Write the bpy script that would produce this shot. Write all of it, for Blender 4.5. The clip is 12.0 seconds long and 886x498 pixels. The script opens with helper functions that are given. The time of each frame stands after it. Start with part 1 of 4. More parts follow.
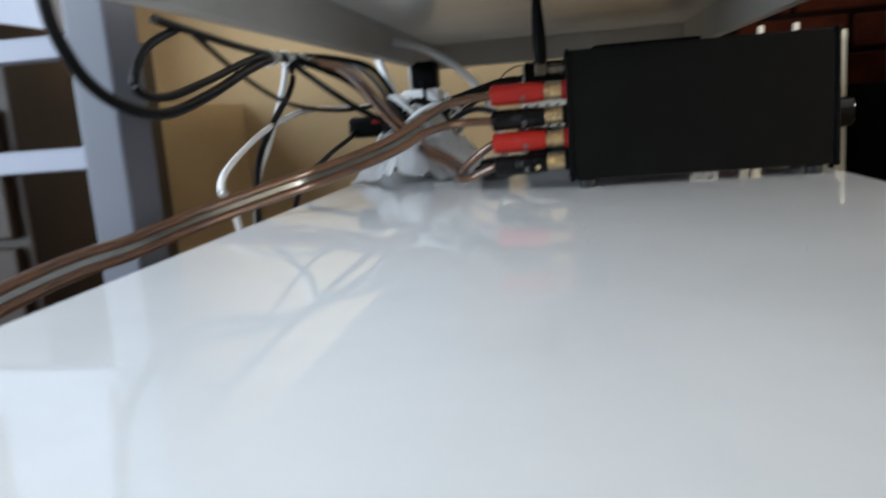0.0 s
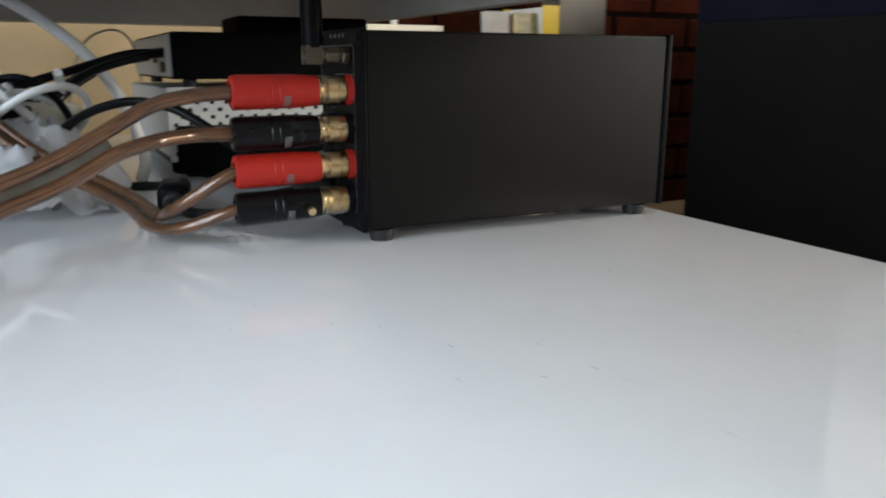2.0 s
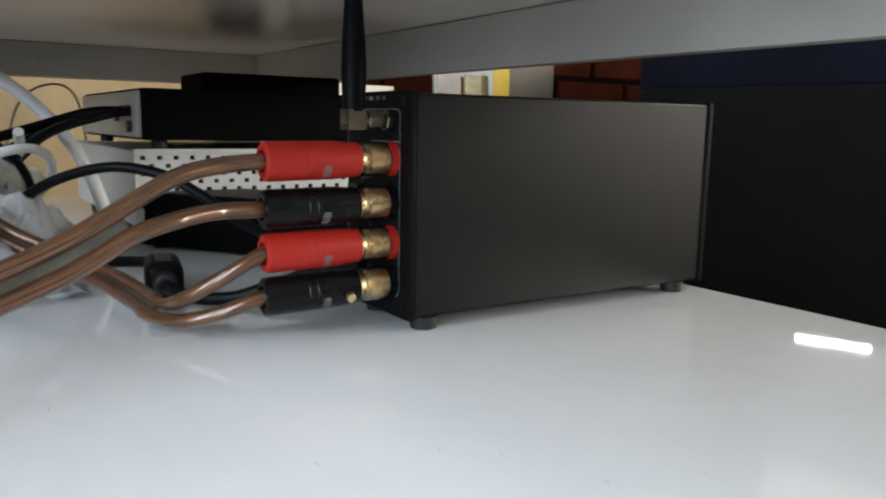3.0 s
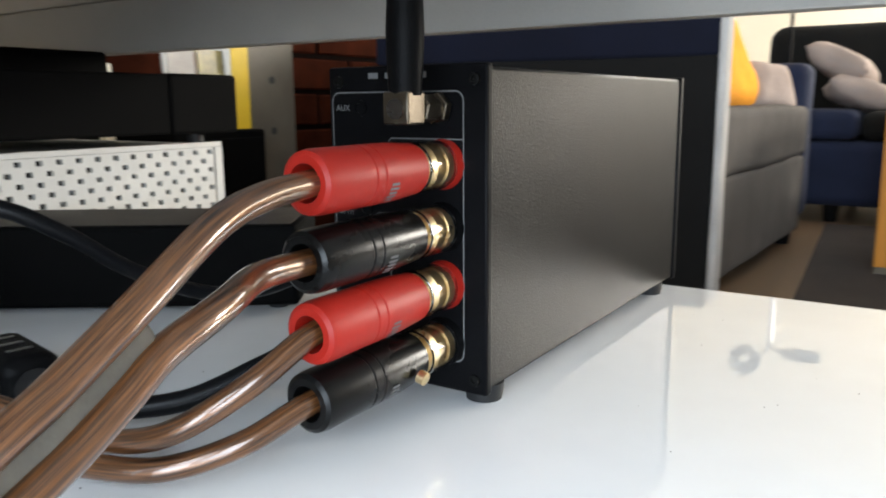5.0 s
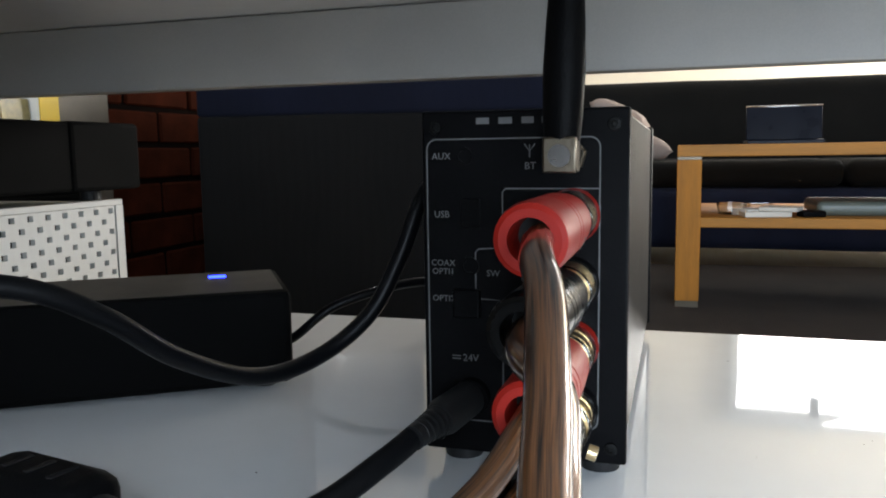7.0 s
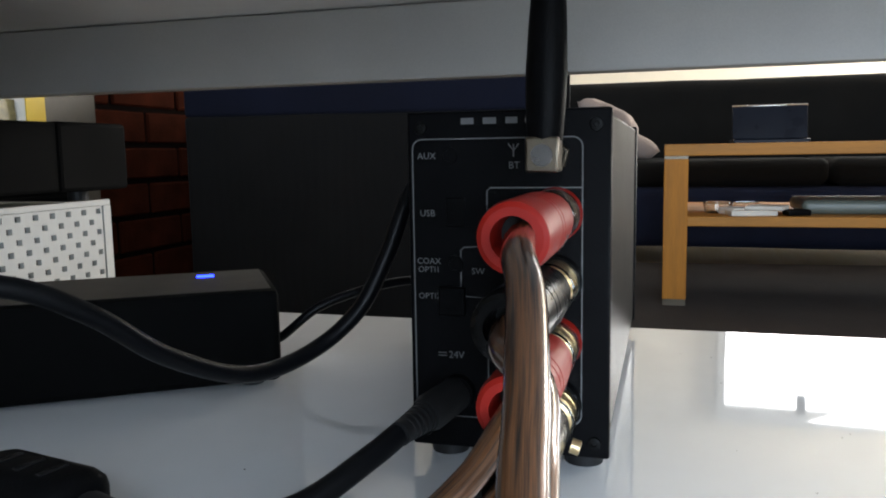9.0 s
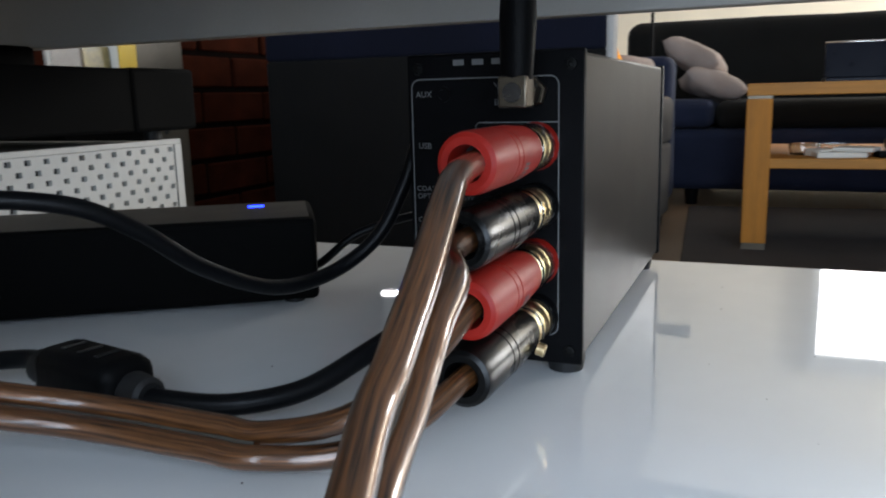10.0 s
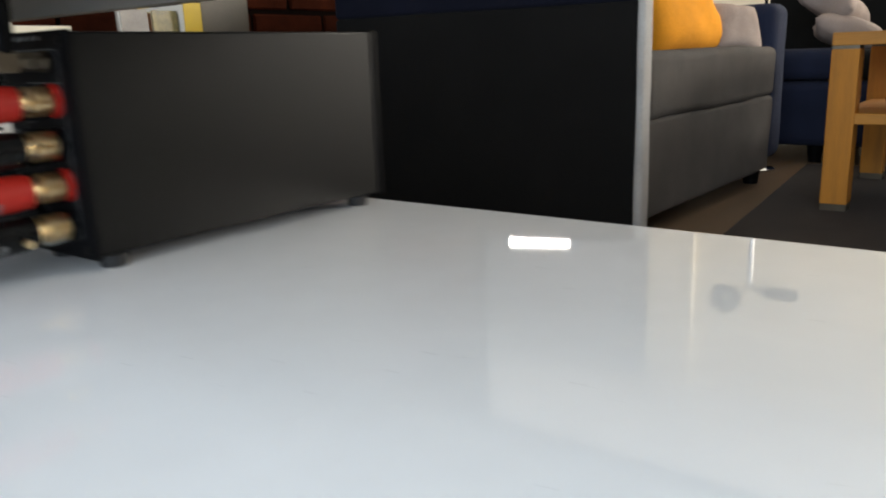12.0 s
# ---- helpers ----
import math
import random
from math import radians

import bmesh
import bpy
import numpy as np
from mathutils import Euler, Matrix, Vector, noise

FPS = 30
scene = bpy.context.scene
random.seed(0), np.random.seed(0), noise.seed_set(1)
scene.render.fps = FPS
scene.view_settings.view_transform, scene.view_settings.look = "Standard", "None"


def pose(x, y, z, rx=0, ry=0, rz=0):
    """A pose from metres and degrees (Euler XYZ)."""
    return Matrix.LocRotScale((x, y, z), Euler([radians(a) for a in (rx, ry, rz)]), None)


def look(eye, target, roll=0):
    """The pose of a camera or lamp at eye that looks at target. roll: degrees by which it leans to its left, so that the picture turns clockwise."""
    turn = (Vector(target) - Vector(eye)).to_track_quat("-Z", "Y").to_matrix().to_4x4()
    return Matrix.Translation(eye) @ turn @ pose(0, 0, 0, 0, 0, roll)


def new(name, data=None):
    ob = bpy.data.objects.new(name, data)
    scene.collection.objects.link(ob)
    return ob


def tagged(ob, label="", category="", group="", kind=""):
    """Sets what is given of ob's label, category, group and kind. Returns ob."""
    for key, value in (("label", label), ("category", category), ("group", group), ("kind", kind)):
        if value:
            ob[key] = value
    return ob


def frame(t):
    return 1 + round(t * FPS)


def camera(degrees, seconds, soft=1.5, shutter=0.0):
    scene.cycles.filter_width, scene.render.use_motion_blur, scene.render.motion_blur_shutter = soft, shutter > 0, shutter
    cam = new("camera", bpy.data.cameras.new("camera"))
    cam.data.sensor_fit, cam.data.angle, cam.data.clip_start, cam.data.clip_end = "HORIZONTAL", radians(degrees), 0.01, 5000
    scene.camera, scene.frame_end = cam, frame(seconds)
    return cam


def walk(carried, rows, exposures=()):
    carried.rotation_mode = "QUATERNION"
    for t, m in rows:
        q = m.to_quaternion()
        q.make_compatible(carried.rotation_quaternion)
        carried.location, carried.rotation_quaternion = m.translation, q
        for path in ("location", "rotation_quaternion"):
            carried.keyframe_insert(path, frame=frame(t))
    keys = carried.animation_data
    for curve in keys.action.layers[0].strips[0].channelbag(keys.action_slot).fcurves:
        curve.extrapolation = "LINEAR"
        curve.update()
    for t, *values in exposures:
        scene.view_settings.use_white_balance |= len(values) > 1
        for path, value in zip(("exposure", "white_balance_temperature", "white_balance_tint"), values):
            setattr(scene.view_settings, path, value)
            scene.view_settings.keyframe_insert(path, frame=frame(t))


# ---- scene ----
cam = camera(59.0, 12.0, soft=1.9, shutter=0.8)
PATH = [
    (0, (-0.005, -0.655, 0.072), (-0.32, 1.29, -0.275), -4.5),
    (0.5, (-0.02, -0.605, 0.084), (-0.136, 1.372, -0.196), -6.3),
    (1, (-0.044, -0.562, 0.097), (0.15, 1.405, -0.209), -5.3),
    (1.5, (-0.099, -0.478, 0.092), (0.444, 1.42, -0.229), 0.7),
    (2, (-0.149, -0.386, 0.095), (0.735, 1.348, -0.365), 0.1),
    (2.5, (-0.177, -0.354, 0.1), (0.834, 1.335, -0.257), 0.6),
    (3, (-0.183, -0.306, 0.098), (0.904, 1.342, -0.217), 1.0),
    (3.5, (-0.191, -0.247, 0.104), (1.012, 1.32, -0.209), -0.3),
    (5.5, (-0.214, -0.097, 0.096), (1.538, 0.808, -0.241), 1.6),
    (6, (-0.216, -0.074, 0.088), (1.599, 0.719, -0.192), 2.9),
    (6.5, (-0.226, -0.026, 0.101), (1.65, 0.609, -0.177), -1.0),
    (7, (-0.232, -0.013, 0.1), (1.67, 0.557, -0.14), -0.8),
    (9, (-0.235, -0.015, 0.1), (1.674, 0.528, -0.141), -0.9),
    (9.5, (-0.252, -0.039, 0.1), (1.614, 0.597, -0.241), -1.3),
    (10, (-0.256, -0.055, 0.098), (1.559, 0.696, -0.28), -1.4),
    (10.5, (-0.26, -0.081, 0.099), (1.486, 0.797, -0.327), -1.8),
    (11, (-0.252, -0.138, 0.102), (1.378, 0.9, -0.41), -1.5),
    (11.5, (-0.227, -0.243, 0.103), (1.352, 0.879, -0.394), -2.9),
    (12, (-0.19, -0.349, 0.096), (1.362, 0.817, -0.385), -2.0),
]
walk(cam, [(t, look(eye, target, roll)) for t, eye, target, roll in PATH],
     [(0.0, -0.78, 6300, 10), (0.5, -0.78, 6350, 10), (1.0, -0.7, 6400, 10), (2.5, -0.62, 6450, 10), (3.7, -0.28, 6450, 10), (5.5, 0.08, 6400, 10), (6.5, -0.43, 6250, 10), (9.0, -0.65, 6100, 10),
      (9.6, -0.88, 5950, 10), (10.5, -0.93, 5950, 10), (11.0, -0.68, 6150, 10), (11.5, -0.68, 6250, 10), (12.0, -0.74, 6500, 10)])

# ---- light ----
FLOOR = -0.255
world = bpy.data.worlds.new("world")
scene.world = world
world.use_nodes = True
sky = world.node_tree.nodes.new("ShaderNodeTexSky")
sky.sky_type, sky.sun_disc = "NISHITA", False
sky.sun_elevation, sky.sun_rotation = radians(35), radians(200)
world.node_tree.links.new(sky.outputs[0], world.node_tree.nodes["Background"].inputs[0])
world.node_tree.nodes["Background"].inputs[1].default_value = 0.1


def window_lamp(name, eye, target, width, height, watts, colour):
    data = bpy.data.lights.new(name, "AREA")
    data.shape, data.size, data.size_y, data.energy, data.color = "RECTANGLE", width, height, watts, colour
    lamp = new(name, data)
    lamp.matrix_world = look(eye, target)
    return lamp


window_lamp("window_and_fill_light", (-1.56, -0.72, 0.53), (0, -0.5, 0.25), 1.7, 1.36, 126, (0.76, 0.88, 1.0))
window_lamp("window_and_fill_light", (4.86, -1.15, 1.27), (0, -0.9, 0.6), 1.5, 0.60, 58, (1.0, 0.96, 0.9))
window_lamp("window_and_fill_light", (4.86, 2.53, 1.22), (0, 0.6, 0.6), 0.46, 0.24, 17, (1.0, 0.95, 0.88))
# added fill lamp that brightens the cream wall and sofas from out of view
window_lamp("window_and_fill_light", (4.1, -2.96, 0.9), (4.4, 0, 0.6), 1.2, 1.2, 350, (1.0, 0.95, 0.86))


# ---- materials ----
def node_material(name):
    m = bpy.data.materials.new(name)
    m.use_nodes = True
    return m, m.node_tree.nodes, m.node_tree.links, m.node_tree.nodes["Principled BSDF"]


def surface(name, colour, rough=0.5, metal=0.0, vary=0.12, scale=20.0, bump=0.1, fine=400.0, rough_vary=0.1, coat=0.0, stretch=(1, 1, 1), spec=0.5, sheen=0.0):
    """A plain surface with stains at one scale, grain at another, and a fine relief."""
    m, nodes, links, bsdf = node_material(name)
    coord = nodes.new("ShaderNodeTexCoord")
    mapping = nodes.new("ShaderNodeMapping")
    mapping.inputs["Scale"].default_value = stretch
    links.new(coord.outputs["Object"], mapping.inputs[0])
    big, small = nodes.new("ShaderNodeTexNoise"), nodes.new("ShaderNodeTexNoise")
    big.inputs["Scale"].default_value, small.inputs["Scale"].default_value = scale, fine
    big.inputs["Detail"].default_value, small.inputs["Detail"].default_value = 5, 3
    for n in (big, small):
        links.new(mapping.outputs[0], n.inputs["Vector"])
    mix = nodes.new("ShaderNodeMath")
    mix.operation = "MULTIPLY_ADD"
    links.new(small.outputs["Fac"], mix.inputs[0])
    mix.inputs[1].default_value = 0.4
    links.new(big.outputs["Fac"], mix.inputs[2])
    ramp = nodes.new("ShaderNodeValToRGB")
    ramp.color_ramp.elements[0].position, ramp.color_ramp.elements[1].position = 0.4, 1.0
    ramp.color_ramp.elements[0].color = (*[c * (1 - vary) for c in colour], 1)
    ramp.color_ramp.elements[1].color = (*[min(1, c * (1 + vary)) for c in colour], 1)
    links.new(mix.outputs[0], ramp.inputs[0])
    links.new(ramp.outputs[0], bsdf.inputs["Base Color"])
    shine = nodes.new("ShaderNodeMapRange")
    shine.inputs["To Min"].default_value = max(0.02, rough - rough_vary)
    shine.inputs["To Max"].default_value = min(1, rough + rough_vary)
    links.new(big.outputs["Fac"], shine.inputs["Value"])
    links.new(shine.outputs[0], bsdf.inputs["Roughness"])
    bsdf.inputs["Metallic"].default_value = metal
    bsdf.inputs["Specular IOR Level"].default_value = spec
    bsdf.inputs["Coat Weight"].default_value = coat
    bsdf.inputs["Coat Roughness"].default_value = 0.05
    if sheen:
        bsdf.inputs["Sheen Weight"].default_value = sheen
    if bump:
        relief = nodes.new("ShaderNodeBump")
        relief.inputs["Strength"].default_value, relief.inputs["Distance"].default_value = bump, 0.0006
        links.new(small.outputs["Fac"], relief.inputs["Height"])
        links.new(relief.outputs[0], bsdf.inputs["Normal"])
    return m


def woven(name, colour, pitch=0.0025, vary=0.25, sheen=0.02):
    """Upholstery: a woven relief of crossing threads with soft blotches."""
    m = surface(name, colour, 0.9, 0, vary, 9, 0, 300, 0.05, spec=0.15, sheen=sheen)
    nodes, links = m.node_tree.nodes, m.node_tree.links
    coord = nodes.new("ShaderNodeTexCoord")
    total = None
    for axis in ("X", "Y", "Z"):
        wave = nodes.new("ShaderNodeTexWave")
        wave.bands_direction = axis
        wave.inputs["Scale"].default_value = 0.314 / pitch
        wave.inputs["Distortion"].default_value = 0.6
        links.new(coord.outputs["Object"], wave.inputs["Vector"])
        if total is None:
            total = wave.outputs["Fac"]
        else:
            add = nodes.new("ShaderNodeMath")
            links.new(total, add.inputs[0])
            links.new(wave.outputs["Fac"], add.inputs[1])
            total = add.outputs[0]
    relief = nodes.new("ShaderNodeBump")
    relief.inputs["Strength"].default_value, relief.inputs["Distance"].default_value = 0.35, 0.001
    links.new(total, relief.inputs["Height"])
    links.new(relief.outputs[0], nodes["Principled BSDF"].inputs["Normal"])
    return m


def timber(name, colour, axis=0, rough=0.45):
    stretch = [22, 22, 22]
    stretch[axis] = 1.5
    return surface(name, colour, rough, 0, 0.3, 2.2, 0.15, 30, 0.1, stretch=stretch, spec=0.3)


def glowing(name, colour, strength):
    m, nodes, links, bsdf = node_material(name)
    bsdf.inputs["Base Color"].default_value = (*colour, 1)
    bsdf.inputs["Emission Color"].default_value = (*colour, 1)
    bsdf.inputs["Emission Strength"].default_value = strength
    return m


def clear(name, colour=(1, 1, 1), rough=0.02, ior=1.45):
    m, nodes, links, bsdf = node_material(name)
    bsdf.inputs["Base Color"].default_value = (*colour, 1)
    bsdf.inputs["Transmission Weight"].default_value = 1
    bsdf.inputs["Roughness"].default_value = rough
    bsdf.inputs["IOR"].default_value = ior
    return m


def copper_strands(name):
    """Copper strands under a clear brownish jacket: long uneven streaks with a slight twist, under a clear coat."""
    m, nodes, links, bsdf = node_material(name)
    coord = nodes.new("ShaderNodeUVMap")
    factors = []
    for scale, turn in (((0.22, 13.0, 1), 0.10), ((0.10, 3.0, 1), 0.06)):
        mapping = nodes.new("ShaderNodeMapping")
        mapping.inputs["Rotation"].default_value, mapping.inputs["Scale"].default_value = (0, 0, turn), scale
        links.new(coord.outputs[0], mapping.inputs[0])
        streak = nodes.new("ShaderNodeTexNoise")
        streak.inputs["Scale"].default_value, streak.inputs["Detail"].default_value = 4.0, 4
        links.new(mapping.outputs[0], streak.inputs["Vector"])
        factors.append(streak.outputs["Fac"])
    mix = nodes.new("ShaderNodeMath")
    mix.operation = "MULTIPLY_ADD"
    links.new(factors[0], mix.inputs[0])
    mix.inputs[1].default_value = 0.55
    links.new(factors[1], mix.inputs[2])
    ramp = nodes.new("ShaderNodeValToRGB")
    ramp.color_ramp.elements[0].position, ramp.color_ramp.elements[1].position = 0.58, 1.0
    ramp.color_ramp.elements[0].color, ramp.color_ramp.elements[1].color = (0.008, 0.0038, 0.0022, 1), (0.21, 0.083, 0.026, 1)
    links.new(mix.outputs[0], ramp.inputs[0])
    links.new(ramp.outputs[0], bsdf.inputs["Base Color"])
    bsdf.inputs["Metallic"].default_value, bsdf.inputs["Roughness"].default_value = 0.4, 0.34
    bsdf.inputs["Coat Weight"].default_value, bsdf.inputs["Coat Roughness"].default_value = 1.0, 0.08
    relief = nodes.new("ShaderNodeBump")
    relief.inputs["Strength"].default_value, relief.inputs["Distance"].default_value = 0.12, 0.0003
    links.new(factors[0], relief.inputs["Height"])
    links.new(relief.outputs[0], bsdf.inputs["Normal"])
    return m


WHITE_GLOSS = surface("white_gloss_board", (0.77, 0.78, 0.785), 0.022, 0, 0.04, 9, 0.005, 60, 0.012, spec=0.62)
WHITE_UNDER = surface("white_board_underside", (0.9, 0.89, 0.86), 0.2, 0, 0.05, 5, 0.03, 60, 0.05)
GREY_STEEL = surface("grey_powder_coated_steel", (0.44, 0.425, 0.395), 0.42, 0.0, 0.1, 12, 0.15, 900, 0.08)
BLACK_ALU = surface("black_anodised_aluminium", (0.0028, 0.0028, 0.0026), 0.38, 0.0, 0.3, 30, 0.3, 1500, 0.04, spec=0.13)
BLACK_PANEL = surface("black_panel_paint", (0.003, 0.003, 0.0035), 0.45, 0.0, 0.2, 40, 0.1, 900, 0.08, spec=0.06)
BLACK_RUBBER = surface("black_rubber", (0.006, 0.006, 0.0065), 0.6, 0, 0.2, 60, 0.1, 900)
BLACK_CABLE = surface("black_cable_sheath", (0.004, 0.0042, 0.005), 0.36, 0, 0.2, 30, 0.1, 700, 0.08, spec=0.13)
GREY_CABLE = surface("grey_cable_sheath", (0.13, 0.12, 0.115), 0.4, 0, 0.2, 30, 0.1, 700, 0.08)
WHITE_CABLE = surface("white_cable_sheath", (0.78, 0.78, 0.77), 0.4, 0, 0.08, 30, 0.05, 500)
BLACK_PLASTIC = surface("black_plastic", (0.0035, 0.0035, 0.0038), 0.42, 0, 0.2, 25, 0.2, 1200, spec=0.05)
GLOSS_BLACK = surface("glossy_black_plastic", (0.01, 0.01, 0.011), 0.16, 0, 0.2, 25, 0.05, 900)
RED_PLASTIC = surface("red_plastic", (0.31, 0.012, 0.006), 0.48, 0, 0.1, 40, 0.05, 700, spec=0.3)
PLUG_BLACK = surface("glossy_plug_black", (0.0025, 0.0025, 0.0025), 0.28, 0, 0.2, 40, 0.04, 900, 0.06, spec=0.22)
GOLD = surface("gold_plated_brass", (0.78, 0.6, 0.33), 0.3, 1.0, 0.15, 120, 0.1, 900)
NICKEL = surface("nickel_plate", (0.13, 0.108, 0.08), 0.36, 1.0, 0.12, 90, 0.1, 900)
CHROME = surface("chrome", (0.8, 0.8, 0.8), 0.1, 1.0, 0.03, 90, 0.0, 900)
CLEAR_PLASTIC = clear("clear_plastic", (0.96, 0.92, 0.85), 0.1)
BLUE_WHITE = surface("bluish_white_paint", (0.26, 0.285, 0.35), 0.5, 0, 0.05, 6, 0.05)
# darker copy of the bluish white: the posts' shade put into the paint
BLUE_WHITE_SHADED = surface("shaded_bluish_white_paint", (0.10, 0.109, 0.138), 0.5, 0, 0.1, 8, 0.1, 300)
WHITE_PRINT = surface("white_print", (0.12, 0.12, 0.12), 0.6, 0, 0.1, 300, 0.0, 900)
WHITE_PLASTIC = surface("white_plastic", (0.55, 0.55, 0.53), 0.45, 0, 0.05, 20, 0.1, 900)
# dark colour for painted shade in holes, and for the window catch
HOLE_SHADE_AND_CATCH = surface("hole_shade_and_catch", (0.02, 0.02, 0.02), 0.8, 0, 0.1, 20, 0.0)
BLUE_LED = glowing("blue_led", (0.02, 0.04, 1.0), 14)
COPPER = copper_strands("copper_speaker_cable")
WEB = surface("clear_grey_jacket", (0.075, 0.07, 0.058), 0.22, 0, 0.25, 60, 0.15, 500, 0.08, coat=0.6)
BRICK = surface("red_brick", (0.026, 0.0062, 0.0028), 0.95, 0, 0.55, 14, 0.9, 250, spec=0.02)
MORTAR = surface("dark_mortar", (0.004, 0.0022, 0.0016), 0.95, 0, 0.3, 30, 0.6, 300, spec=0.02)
TAN_WALL = surface("tan_plaster", (0.35, 0.25, 0.13), 0.8, 0, 0.1, 3, 0.3, 90)
DIM_WALL = surface("brown_grey_plaster", (0.2, 0.16, 0.12), 0.8, 0, 0.08, 3, 0.2, 90)
CREAM_WALL = surface("cream_plaster", (0.88, 0.8, 0.64), 0.8, 0, 0.06, 3, 0.2, 90)
ALCOVE_WALL = surface("blue_grey_plaster", (0.3, 0.32, 0.36), 0.8, 0, 0.08, 3, 0.2, 90)
CEILING = surface("white_ceiling_paint", (0.8, 0.79, 0.76), 0.85, 0, 0.04, 3, 0.1, 90)
DEEP_BLACK = surface("deep_black_cloth", (0.002, 0.002, 0.002), 0.9, 0, 0.2, 30, 0.3, 700, spec=0.03)
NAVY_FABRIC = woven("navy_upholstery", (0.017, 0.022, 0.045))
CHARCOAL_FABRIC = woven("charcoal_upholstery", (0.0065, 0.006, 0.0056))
BLACK_BROWN = woven("black_brown_upholstery", (0.011, 0.0105, 0.0095))
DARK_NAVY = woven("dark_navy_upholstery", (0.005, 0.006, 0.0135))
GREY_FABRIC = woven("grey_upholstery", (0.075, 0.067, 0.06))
# pale grey holds the window light on the sofa panel's front
LIT_EDGE = woven("lit_panel_upholstery", (0.4, 0.385, 0.365))
ORANGE_FABRIC = woven("orange_cushion_cloth", (0.75, 0.3, 0.02))
TAUPE_FABRIC = woven("taupe_cushion_cloth", (0.36, 0.29, 0.25))
OAK = timber("oak", (0.43, 0.17, 0.018), 2, 0.6)
OAK_Y = timber("oak_along", (0.43, 0.185, 0.028), 1, 0.55)
DARK_FLOOR = timber("dark_floor_boards", (0.13, 0.085, 0.05), 0, 0.42)
RUG = woven("grey_brown_rug", (0.04, 0.033, 0.029), 0.006)
GALVANISED = surface("galvanised_steel", (0.085, 0.073, 0.056), 0.5, 0.2, 0.2, 25, 0.15, 400)
CARDBOARD = surface("brown_cardboard", (0.36, 0.23, 0.12), 0.85, 0, 0.12, 8, 0.3, 200)
BAG = surface("white_thin_plastic", (0.94, 0.95, 0.96), 0.22, 0, 0.05, 40, 0.2, 200)
BAG.node_tree.nodes["Principled BSDF"].inputs["Subsurface Weight"].default_value = 0.7
BAG.node_tree.nodes["Principled BSDF"].inputs["Subsurface Radius"].default_value = (0.03, 0.03, 0.03)
YELLOW = surface("yellow_card", (0.56, 0.37, 0.010), 0.5, 0, 0.08, 30, 0.05)
PAPER = surface("off_white_paper", (0.7, 0.66, 0.58), 0.7, 0, 0.08, 30, 0.05)
GREEN_GREY = surface("grey_green_plastic", (0.12, 0.14, 0.12), 0.4, 0, 0.1, 20, 0.1)
CREAM_PAINT = surface("cream_painted_wood", (0.8, 0.74, 0.58), 0.4, 0, 0.05, 20, 0.05)
LAPTOP_DARK = surface("dark_blue_metal", (0.003, 0.0045, 0.011), 0.3, 0.0, 0.15, 20, 0.05, spec=0.12)
DULL_STEEL = surface("dull_dark_steel", (0.16, 0.15, 0.14), 0.25, 1.0, 0.1, 60, 0.0)
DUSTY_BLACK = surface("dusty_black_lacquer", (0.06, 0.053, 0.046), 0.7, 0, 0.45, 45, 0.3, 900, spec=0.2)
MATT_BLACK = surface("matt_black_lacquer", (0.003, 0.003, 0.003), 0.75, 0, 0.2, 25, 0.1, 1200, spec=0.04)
BRUSHED_CHROME = surface("brushed_chrome", (0.85, 0.85, 0.84), 0.32, 1.0, 0.03, 90, 0.0, 900)
GLASS = clear("clear_glass", (0.95, 0.98, 0.97), 0.01)


# ---- building helpers ----
def part(name, bm, material, parent=None, label="", smooth=False, angle=21):
    mesh = bpy.data.meshes.new(name)
    bmesh.ops.recalc_face_normals(bm, faces=bm.faces)
    bm.to_mesh(mesh)
    bm.free()
    mesh.materials.append(material)
    if smooth:
        for p in mesh.polygons:
            p.use_smooth = True
        mesh.set_sharp_from_angle(angle=radians(angle))
    ob = new(name, mesh)
    if parent is not None:
        ob.parent = parent
    if label:
        ob["label"] = label
    return ob


def thing(name, at=(0, 0, 0), turn=0.0):
    ob = new(name)
    ob.empty_display_size = 0.02
    ob.matrix_world = pose(*at, 0, 0, turn)
    return ob


def sub(name, bm, material, parent, label="", smooth=False, angle=21):
    """A part whose mesh is given in its thing's own axes."""
    ob = part(name, bm, material, None, label, smooth, angle)
    ob.parent = parent
    return ob


def box(x0, x1, y0, y1, z0, z1, bevel=0.0, seg=2, bm=None):
    made = bm is None
    b = bmesh.new()
    bmesh.ops.create_cube(b, size=1)
    bmesh.ops.scale(b, vec=(x1 - x0, y1 - y0, z1 - z0), verts=b.verts)
    bmesh.ops.translate(b, vec=((x0 + x1) / 2, (y0 + y1) / 2, (z0 + z1) / 2), verts=b.verts)
    if bevel:
        bmesh.ops.bevel(b, geom=b.edges[:], offset=bevel, segments=seg, affect="EDGES", profile=0.5)
    if made:
        return b
    join(bm, b)
    return bm


def join(bm, other, m=None):
    mesh = bpy.data.meshes.new("scratch")
    other.to_mesh(mesh)
    other.free()
    if m is not None:
        mesh.transform(m)
    bm.from_mesh(mesh)
    bpy.data.meshes.remove(mesh)
    return bm


